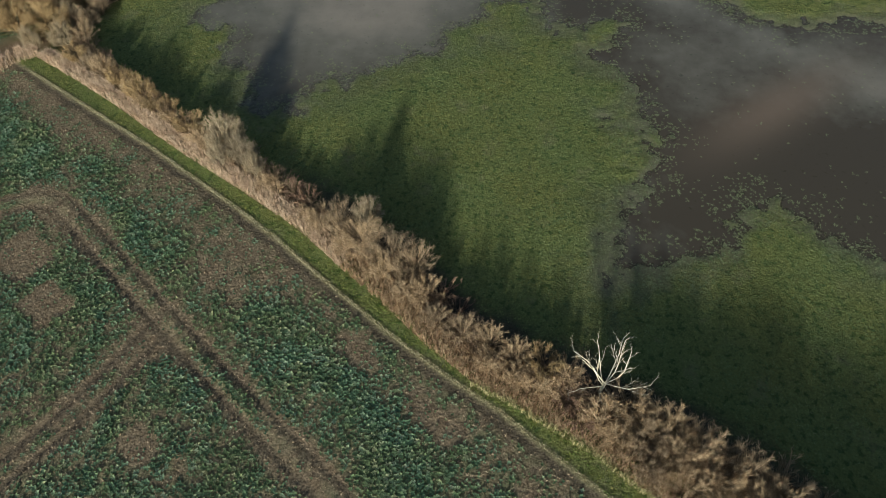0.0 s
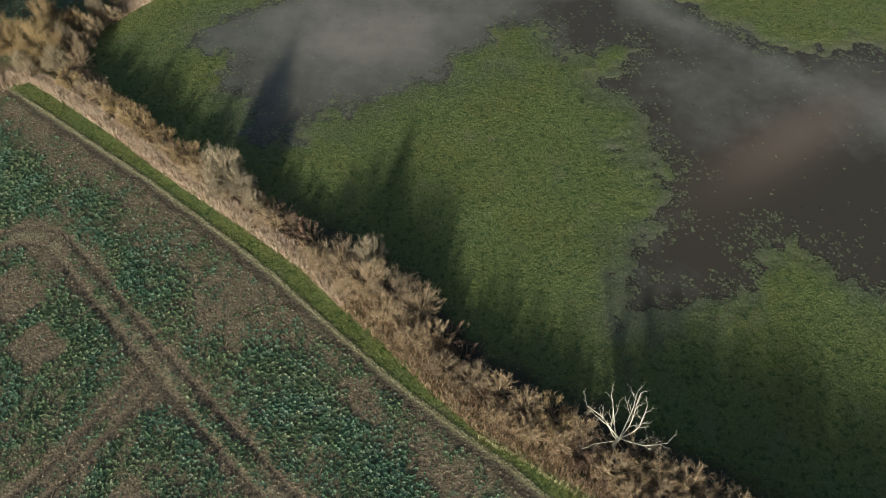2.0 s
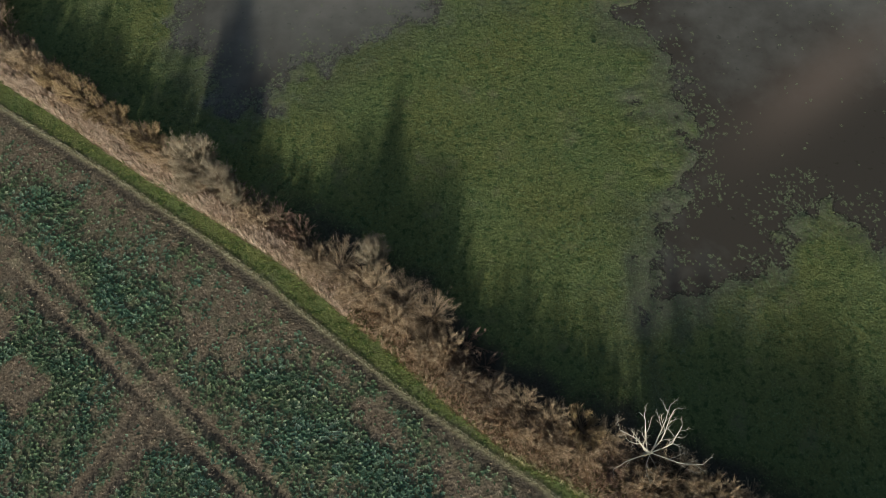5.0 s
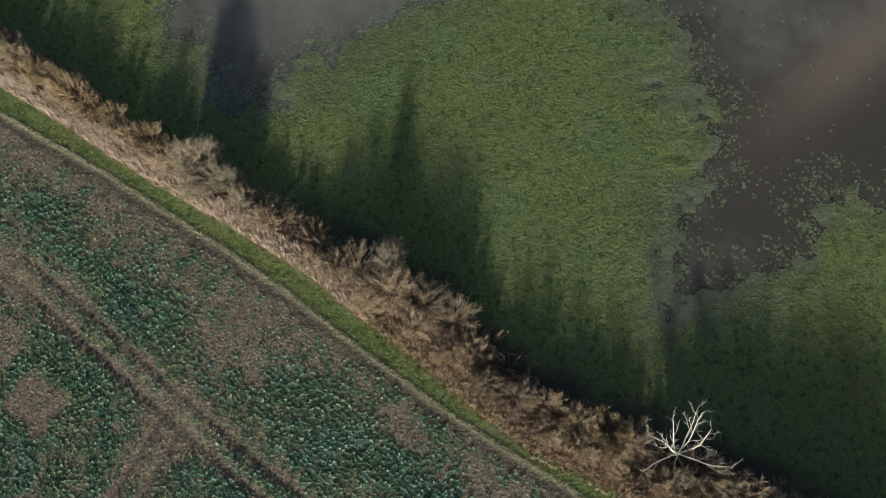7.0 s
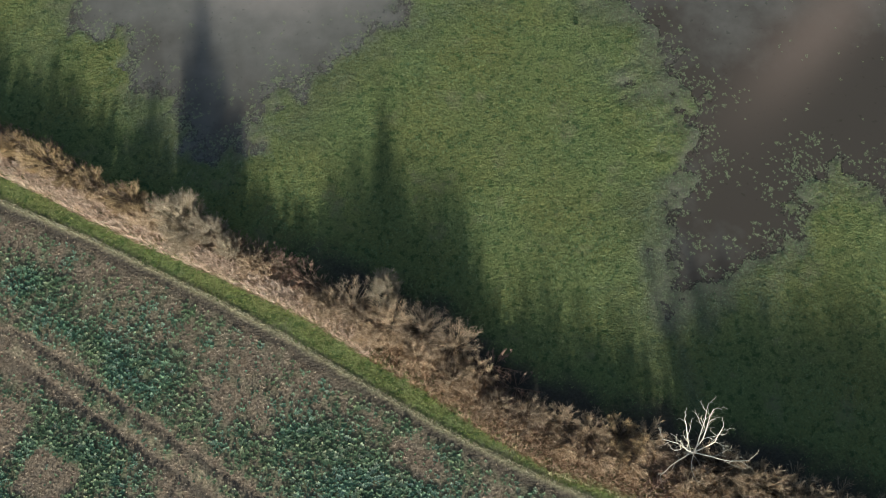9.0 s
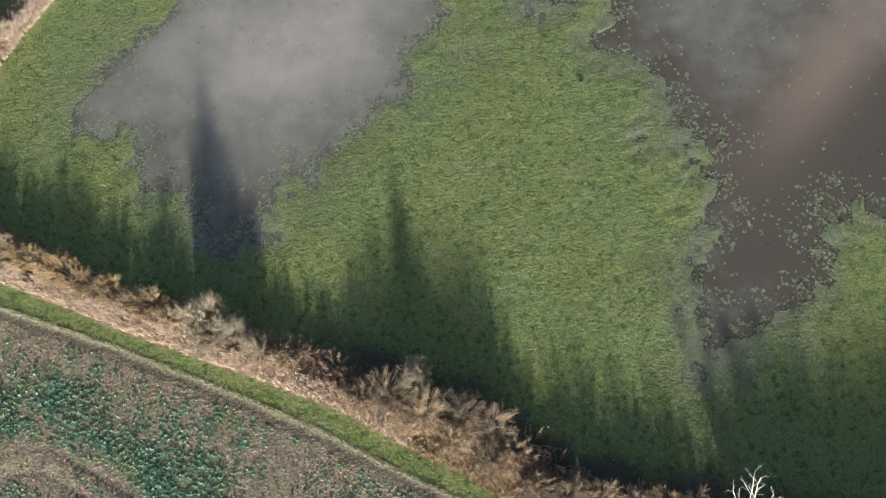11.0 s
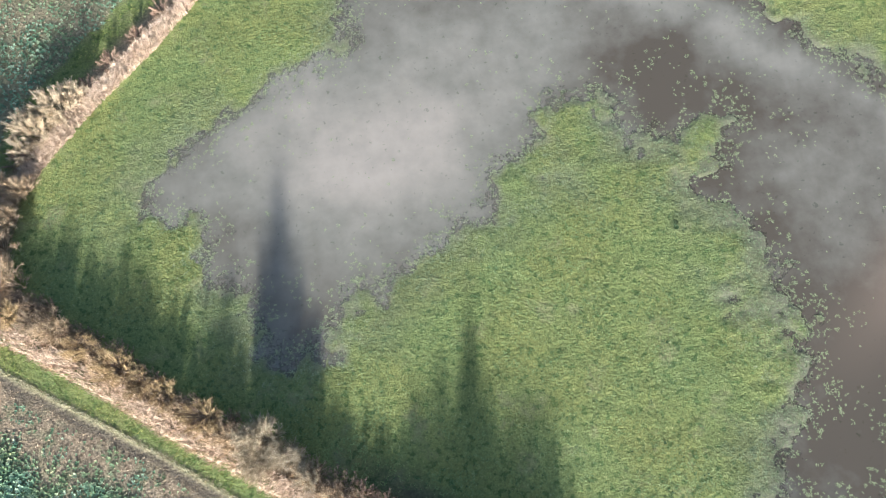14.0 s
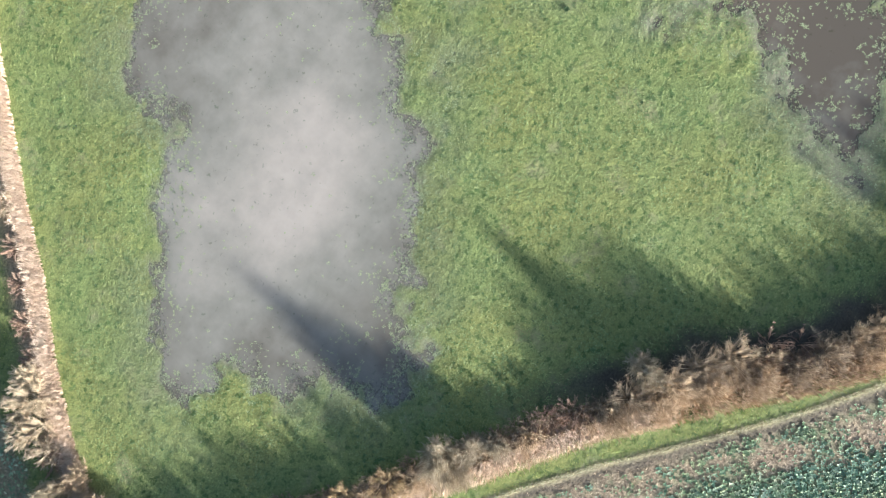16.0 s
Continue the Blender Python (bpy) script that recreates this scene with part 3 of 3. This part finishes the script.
def along(line, step, seed, across, jitter=0.5):
    """Places strewn along a line; across gives the band to its left."""
    r = np.random.RandomState(seed)
    line = np.array(line, float)
    seg = np.diff(line, axis=0)
    run = np.concatenate([[0], np.cumsum(np.hypot(*seg.T))])
    s = np.arange(0, run[-1], step) + r.uniform(-jitter, jitter, int(np.ceil(run[-1] / step)))
    s = np.clip(s, 0, run[-1] - 0.01)
    k = np.clip(np.searchsorted(run, s, "right") - 1, 0, len(seg) - 1)
    t = (s - run[k]) / (run[k + 1] - run[k])
    p = line[k] + t[:, None] * seg[k]
    w = seg[k] / np.hypot(*seg[k].T)[:, None]
    b = r.uniform(across[0], across[1], len(s))
    return p[:, 0] - w[:, 1] * b, p[:, 1] + w[:, 0] * b, r


def reed_band(name, line, step, across, tall, mat, label, seed):
    x, y, r = along(line, step, seed, across)
    ragged = wander(x, y, 3.0)
    keep = r.rand(len(x)) < 0.85 + 0.5 * ragged
    x, y = x[keep], y[keep]
    z = lie(x, y)["height"]
    return tagged(blades(name, x, y, z, tall * (1 + 0.45 * wander(x, y, 1.4)), 0.028, 0.6, 6, mat, r, 0.7, tufted=False), label, "reeds", kind="stuff")


reed_band("reed_bed", REED_LINE[:9], 0.011, (0.0, 1.8), 0.9, REED, "tan dead reeds and tall grass along the hedge foot", 21)
reed_band("rough_grass", REED_LINE[8:], 0.009, (0.0, 2.2), 0.85, RUSSET, "russet dead grass and bracken at the hedge foot", 24)
reed_band("dry_fringe", FIELD_EDGE[1:15], 0.02, (-0.22, 0.16), 0.13, STRAW, "thin pale strip of dry grass along the ploughed edge", 26)
reed_band("tussock_grass", REED_LINE[11:], 0.03, (-0.5, 0.3), 0.6, TUSSOCK, "pale straw-green tussocks at the edge of the margin", 25)
reed_band("reed_bed", WEST_REEDS, 0.02, (-2.2, 0.0), 1.2, REED, "tan dead reeds beside the crop field corner", 22)
reed_band("reed_bed", FAR_REEDS, 0.008, (-0.1, 1.5), 1.0, REED, "straw-coloured dead grass along the far hedge", 23)


# ---- shrubs and trees ----
class Limbs:
    """Gathers tapered three-sided limbs into one mesh."""

    def __init__(self, seed):
        self.r = random.Random(seed)
        self.verts, self.faces = [], []

    def limb(self, points, radii, sides=3):
        first = len(self.verts)
        for i, (p, rad) in enumerate(zip(points, radii)):
            way = (points[min(i + 1, len(points) - 1)] - points[max(i - 1, 0)]).normalized()
            u = way.orthogonal().normalized()
            w = way.cross(u)
            for k in range(sides):
                a = 2 * math.pi * k / sides
                self.verts.append(p + (u * math.cos(a) + w * math.sin(a)) * rad)
        for i in range(len(points) - 1):
            for k in range(sides):
                a, b = first + i * sides + k, first + i * sides + (k + 1) % sides
                self.faces.append((a, b, b + sides, a + sides))

    def shoot(self, start, way, length, rad, kinks=2, wild=0.25, lift=0.0, sides=3, tip=0.35):
        points = [start]
        for _ in range(kinks):
            way = (way + Vector((self.r.gauss(0, wild), self.r.gauss(0, wild), self.r.gauss(0, wild) + lift))).normalized()
            points.append(points[-1] + way * length / kinks)
        self.limb(points, [rad * (1 - (1 - tip) * i / kinks) for i in range(kinks + 1)], sides)
        return points, way

    def mesh(self, name, mat):
        return mesh_of(name, [tuple(v) for v in self.verts], self.faces, mat)


def part(name, me, parent, label=""):
    ob = new(name, me)
    ob.parent = parent
    return tagged(ob, label)


def tubes(runs, radii, closed=False):
    """Three-sided tapered tubes along many bent lines at once (lines x points x 3); with closed, the last point is a tip."""
    n, k, _ = runs.shape
    way = np.gradient(runs, axis=1)
    way /= np.linalg.norm(way, axis=2, keepdims=True) + 1e-9
    u = np.cross(way, np.where(np.abs(way[..., 2:]) > 0.8, [1.0, 0, 0], [0, 0, 1.0]))
    u /= np.linalg.norm(u, axis=2, keepdims=True) + 1e-9
    w = np.cross(way, u)
    ring = np.stack([runs + (u * math.cos(t) + w * math.sin(t)) * radii[None, :, None] for t in (0, 2.094, 4.189)], 2)
    verts = ring.reshape(-1, 3)
    base = np.arange(n)[:, None, None] * 3 * k + np.arange(k - 1)[None, :, None] * 3
    i, j = np.arange(3)[None, None, :], (np.arange(3)[None, None, :] + 1) % 3
    quads = np.stack([base + i, base + j, base + j + 3, base + i + 3], -1)
    tris = np.concatenate([quads[..., [0, 1, 2]].reshape(-1, 3), quads[:, :-1][..., [0, 2, 3]].reshape(-1, 3) if closed else quads[..., [0, 2, 3]].reshape(-1, 3)])
    return verts, tris


def joined(pieces):
    verts, faces, first = [], [], 0
    for v, f in pieces:
        verts.append(v), faces.append(f + first)
        first += len(v)
    return np.concatenate(verts), np.concatenate(faces)


def unit(v):
    return v / (np.linalg.norm(v, axis=-1, keepdims=True) + 1e-9)


def make_bush(height, spread, stems, mat, seed, droop=0.0, name="hedge_bush", label="", category="bush", branches=8, twigs=6, fine=1.0):
    """A bare shrub: stems that bow out from one foot to a lumpy dome, branches, and a haze of fine upright twigs."""
    thing = tagged(new(name), label, category, "hedgerow bushes")
    r = np.random.RandomState(seed)
    turn, lean = r.uniform(0, 2 * np.pi, stems), np.arccos(r.uniform(0.12, 1.0, stems))
    lump = 0.82 + 0.18 * np.sin(2 * turn + seed) * np.sin(lean) + r.uniform(-0.16, 0.1, stems)
    out = np.stack([np.cos(turn) * np.sin(lean), np.sin(turn) * np.sin(lean), np.cos(lean)], 1)
    end = out * [spread, spread, height * 0.82] * lump[:, None] + [0, 0, height * 0.1]
    foot = end * [0.14, 0.14, 0] + r.normal(0, 0.07 * spread, (stems, 3)) * [1, 1, 0] + [0, 0, -0.2]
    knee = foot + (end - foot) * [0.4, 0.4, 0.62 - droop * 3] + r.normal(0, 0.05 * height, (stems, 3))
    t = np.linspace(0, 1, 5)[None, :, None]
    run = foot[:, None] * (1 - t) ** 2 + knee[:, None] * 2 * t * (1 - t) + end[:, None] * t ** 2
    thick = 0.03 * height / 4 + 0.012
    trunk = tubes(run, np.linspace(thick, 0.016, 5))
    at = np.repeat(r.uniform(0.3, 1.0, (stems, branches)).ravel()[:, None], 3, 1)
    k = np.repeat(np.arange(stems), branches)
    start = foot[k] * (1 - at) ** 2 + knee[k] * 2 * at * (1 - at) + end[k] * at ** 2
    way = unit(unit(end[k] - knee[k]) * 0.7 + unit(start * [1, 1, 0.4]) * 0.35 + r.normal(0, 0.42, start.shape) + [0, 0, 0.25 - droop * 4])
    long = height * r.uniform(0.1, 0.24, (len(k), 1)) * (1.15 - 0.5 * at[:, :1])
    mid = start + way * long * 0.5 + r.normal(0, 0.02 * height, start.shape)
    tip = start + way * long + [0, 0, 1] * long * (0.12 - droop * 2)
    crown = [tubes(np.stack([start, mid, tip], 1), fine * np.array([0.017, 0.013, 0.01]))]
    k = np.repeat(np.arange(len(start)), twigs)
    at = r.uniform(0.25, 1.0, (len(k), 1))
    begin = start[k] + (tip - start)[k] * at
    way = unit(unit(tip - start)[k] + r.normal(0, 0.5, begin.shape) + [0, 0, 0.3 - droop * 4])
    finish = begin + way * height * r.uniform(0.05, 0.13, (len(k), 1))
    crown.append(tubes(np.stack([begin, finish], 1), fine * np.array([0.0125, 0.008])))
    k = np.repeat(np.arange(len(begin)), 2)
    begin2 = begin[k] + (finish - begin)[k] * r.uniform(0.35, 1.0, (len(k), 1))
    way = unit(way[k] + r.normal(0, 0.55, begin2.shape) + [0, 0, 0.15])
    crown.append(tubes(np.stack([begin2, begin2 + way * height * r.uniform(0.03, 0.075, (len(k), 1))], 1), fine * np.array([0.01, 0.002]), True))
    part("trunk", mesh_of("trunk", *trunk, mat), thing)
    part("crown", mesh_of("crown", *joined(crown), mat), thing)
    return thing


KINDS = {
    "brown": make_bush(3.8, 2.2, 38, TWIG_BROWN, 1, label="bare brown hawthorn bush in the field hedge", fine=0.8),
    "thorn": make_bush(3.5, 2.1, 36, TWIG_BROWN, 6, label="leafless brown thorn bush with upright shoots", fine=0.8),
    "grey": make_bush(5.0, 1.9, 46, TWIG_GREY, 2, label="tall pale grey leafless bush in the field hedge", fine=0.88),
    "gold": make_bush(3.0, 1.9, 34, TWIG_GOLD, 3, label="golden-brown bare willow bush in the field hedge", fine=0.78),
    "straw": make_bush(3.2, 2.4, 36, TWIG_STRAW, 7, label="straw-pale leafless bush in the far hedge"),
    "red": make_bush(1.6, 1.9, 26, TWIG_RED, 4, 0.04, "bramble", "low dark reddish bramble tangle in the hedge", "bramble", 7, 5),
    "scrub": make_bush(2.1, 1.7, 22, TWIG_DARK, 8, 0.02, "undergrowth", "dense dark undergrowth in the hedge bottom", "undergrowth", 6, 4),
    "low": make_bush(2.3, 1.9, 24, TWIG_BROWN, 9, label="low tan-brown leafless shrub in the field hedge", branches=7, twigs=5),
    "big": make_bush(6.5, 3.8, 60, TWIG_GOLD, 5, label="large spreading leafless bush at the field corner", branches=11, twigs=7, fine=0.8),
    "dense": make_bush(5.2, 2.9, 60, TWIG_BROWN, 11, label="dense tall leafless thorn at the east end of the hedge", branches=9, twigs=7),
    "tall": make_bush(5.2, 2.9, 56, TWIG_BROWN, 10, label="broad tall leafless hawthorn in the field hedge", branches=7, fine=0.56),
}
used = set()


def plant(kind, x, y, size=1.0):
    r = random.Random(round(x * 31 + y * 17, 3))
    z = float(lie(np.array([x], float), np.array([y], float))["height"][0])
    m = pose(x, y, z - 0.03, 0, 0, r.uniform(0, 360))
    if kind in used:
        ob = copy_thing(KINDS[kind], m)
    else:
        ob, _ = KINDS[kind], used.add(kind)
        ob.matrix_basis = m
    k = size * r.uniform(0.92, 1.08)
    ob.scale = (k, k, k * r.uniform(0.92, 1.1))
    return ob


for kind, x, y, size in [
        ("big", -62.5, 72.5, 1.0), ("big", -57.0, 72.5, 0.95), ("big", -58.5, 77.5, 0.8), ("big", -69, 70, 0.9), ("gold", -66, 67, 1.0),
        ("grey", -58.5, 68.6, 0.8), ("grey", -54.2, 69.4, 0.85), ("gold", -51.8, 66.4, 1.0), ("thorn", -49.4, 65.2, 0.8), ("brown", -47.4, 64.4, 0.85), ("gold", -44.4, 62.2, 1.0),
        ("gold", -41.0, 59.9, 1.2), ("gold", -39.0, 58.2, 0.95), ("gold", -36.6, 57.0, 0.95), ("gold", -33.2, 54.6, 1.2), ("brown", -31.4, 52.6, 0.75),
        ("grey", -28.3, 51.9, 1.14), ("grey", -28.6, 50.2, 0.92), ("grey", -26.0, 50.4, 0.98), ("grey", -24.2, 48.2, 0.75), ("brown", -22.4, 46.4, 0.7), ("red", -19.6, 46.0, 1.2), ("red", -17.4, 44.2, 1.1)]:
    plant(kind, x, y, size)
# the thicker hedge towards the dead tree
for kind, x, y, size in [
        ("thorn", -15.6, 41.4, 1.0), ("tall", -13.6, 41.0, 0.86), ("grey", -10.6, 41.6, 1.02), ("thorn", -12.4, 38.2, 0.8), ("tall", -10.4, 38.8, 0.92), ("tall", -7.4, 37.6, 0.95),
        ("thorn", -8.6, 35.6, 0.95), ("tall", -5.0, 36.0, 0.85), ("brown", -5.6, 33.2, 0.95), ("thorn", -3.6, 33.4, 0.95), ("red", -2.0, 33.8, 1.3), ("red", -0.4, 31.6, 1.3), ("thorn", -2.4, 30.4, 0.85),
        ("brown", 0.2, 29.2, 0.85), ("brown", 2.8, 28.2, 0.9), ("thorn", 2.4, 26.2, 0.75), ("brown", 5.2, 26.8, 0.9), ("thorn", 5.4, 24.8, 0.8), ("gold", 7.8, 26.0, 1.2), ("brown", 8.0, 24.0, 0.75),
        ("red", 9.8, 23.0, 1.1), ("red", 11.0, 21.4, 1.1), ("brown", 10.0, 25.4, 0.85), ("brown", 13.0, 21.3, 1.05), ("thorn", 14.0, 19.3, 1.0), ("dense", 16.2, 19.5, 0.92), ("thorn", 16.6, 17.1, 1.0),
        ("dense", 19.4, 17.9, 0.95), ("brown", 19.4, 15.5, 1.1), ("dense", 22.2, 15.9, 1.0), ("thorn", 22.2, 13.7, 1.2), ("dense", 25.2, 14.1, 1.05), ("brown", 25.6, 11.9, 1.2), ("dense", 28.4, 12.1, 1.1),
        ("dense", 31.4, 10.1, 1.15), ("brown", 31.6, 8.1, 1.3), ("dense", 34.6, 7.7, 1.15), ("dense", 38.0, 5.2, 1.15), ("dense", 41.4, 2.7, 1.1), ("dense", 45.0, -0.3, 1.0), ("dense", 49.0, -3.3, 1.0),
        ("brown", 15.4, 21.9, 1.14), ("brown", 18.2, 20.2, 1.25), ("brown", 21.0, 18.4, 1.32), ("brown", 23.8, 16.6, 1.39), ("brown", 26.6, 14.8, 1.43), ("brown", 33.0, 10.4, 1.45)]:
    plant(kind, x, y, size)
# the far hedge
for kind, x, y, size in [
        ("thorn", -52.2, 70.4, 0.95), ("brown", -52.6, 73.0, 0.95), ("thorn", -51.8, 75.8, 0.85), ("brown", -50.6, 79.0, 0.75), ("grey", -55.0, 73.6, 0.9), ("big", -54.6, 77.2, 0.62), ("grey", -53.2, 80.2, 0.7), ("thorn", -51.6, 79.0, 0.7), ("red", -51.4, 82.0, 1.0), ("straw", -49.2, 84.8, 1.0), ("straw", -47.0, 87.2, 1.05),
        ("straw", -48.8, 87.6, 0.9), ("straw", -50.8, 83.0, 0.8), ("straw", -46.0, 88.6, 0.85), ("straw", -50.6, 86.0, 0.9), ("red", -44.4, 89.4, 0.9), ("red", -42.0, 92.0, 1.0), ("red", -39.2, 94.8, 0.9), ("red", -36.4, 97.4, 0.9), ("straw", -33.6, 100.8, 0.8), ("straw", -29.6, 105.0, 0.9),
        ("red", -25.5, 109.0, 1.0), ("straw", -20, 115, 0.9), ("straw", -12, 123, 1.0), ("straw", -4, 131, 1.0)]:
    plant(kind, x, y, size)


# low thicket among the reeds
for x, y in zip(*along(offset_line(HEDGE[:9], 0.6), 1.25, 32, (-0.6, 0.6))[:2]):
    plant("scrub", float(x), float(y), 0.92)
for x, y in zip(*along(offset_line(HEDGE[1:9], -0.4), 3.0, 35, (-0.6, 0.6), 1.2)[:2]):
    plant("low", float(x), float(y), 0.8)
# undergrowth that closes the back of the hedge
for x, y in zip(*along(offset_line(HEDGE[7:15], 0.6), 1.3, 31, (-0.9, 0.9))[:2]):
    plant("scrub", float(x), float(y), 0.95)
for x, y in zip(*along([(14.0, 23.0), (28.8, 13.8), (43, 3.2), (55, -5.4)], 2.6, 33, (-0.5, 0.5))[:2]):
    plant("scrub", float(x), float(y), 1.35)


def dead_tree(x, y):
    """A bleached dead tree: a short stem that forks low into long crooked limbs, each with side boughs that curve upward."""
    thing = tagged(new("dead_tree"), "bleached white dead tree with crooked bare limbs in the hedge", "tree")
    thing.matrix_basis = pose(x, y, 0.1)
    trunk = Limbs(70)
    points, _ = trunk.shoot(Vector((0, 0, -0.2)), Vector((0.1, 0.12, 1)).normalized(), 2.5, 0.2, 5, 0.05, 0, 8, 0.7)
    part("trunk", trunk.mesh("trunk", DEAD_WOOD), thing)
    r = random.Random(31)

    def bough(limb, start, way, long, thick, depth):
        kinks = 6 if depth > 1 else 4
        p, _ = limb.shoot(start, way, long, thick, kinks, 0.13, 0.05, 6 if depth > 1 else 4, 0.4)
        if depth == 0:
            return
        s = r.choice((-1, 1))
        for i in range(2 if depth > 1 else 1, kinks + 1):
            if r.random() < 0.14:
                continue
            on = (p[i] - p[i - 1]).normalized()
            side = on.cross(Vector((r.gauss(0, 0.25), r.gauss(0, 0.25), 1))).normalized()
            w = (on + side * s * r.uniform(0.5, 0.85) + Vector((0, 0, r.gauss(0.1, 0.15)))).normalized()
            s = -s
            bough(limb, p[i], w, long * r.uniform(0.24, 0.42) * (1.2 - 0.09 * i), thick * (0.62 - 0.05 * i), depth - 1)

    for k, (turn, rise, long, thick) in enumerate([(10, 22, 4.2, 0.085), (38, 34, 4.7, 0.1), (62, 40, 4.4, 0.09), (98, 42, 4.3, 0.1),
                                                   (138, 42, 4.6, 0.085), (162, 34, 4.8, 0.085), (-22, 12, 4.4, 0.08), (200, 4, 3.7, 0.07), (245, -8, 2.8, 0.055), (285, -4, 2.2, 0.05)]):
        limb = Limbs(80 + k)
        a, e = radians(turn), radians(rise)
        w = Vector((math.cos(a) * math.cos(e), math.sin(a) * math.cos(e), math.sin(e)))
        bough(limb, points[5 - k % 2], w, long, thick * 0.7, 2)
        part("limb", limb.mesh("limb", DEAD_WOOD), thing)
    return thing


dead_tree(12.7, 23.8)


# ---- weeds in the pasture ----
def weed(x, y, size):
    """A dark dock plant: a rosette of long leaves round a brown stalk."""
    thing = tagged(new("dock_plant"), "dark green dock plant standing in the pasture", "weed", "docks in the pasture")
    z = float(lie(np.array([x], float), np.array([y], float))["height"][0])
    thing.matrix_basis = pose(x, y, z)
    r = np.random.RandomState(int(x * 10 + y * 100))
    zero = np.zeros(1)
    leaves = rosettes("foliage", zero, zero, zero, np.array([size]), 22, DOCK, r)
    leaves.parent = thing
    stalk = Limbs(int(x * 7 + 500))
    stalk.shoot(Vector((0, 0, -0.05)), Vector((0.05, 0, 1)), size * 0.5, 0.015, 3, 0.08)
    part("stalk", stalk.mesh("stalk", BARK), thing)


for x, y, size in [(12.65, 66.6, 0.27), (9.5, 55.9, 0.14), (7.5, 47.2, 0.14), (26.5, 33.5, 0.14), (-44.0, 74.0, 0.14), (-33.0, 90.5, 0.14)]:
    weed(x, y, size)
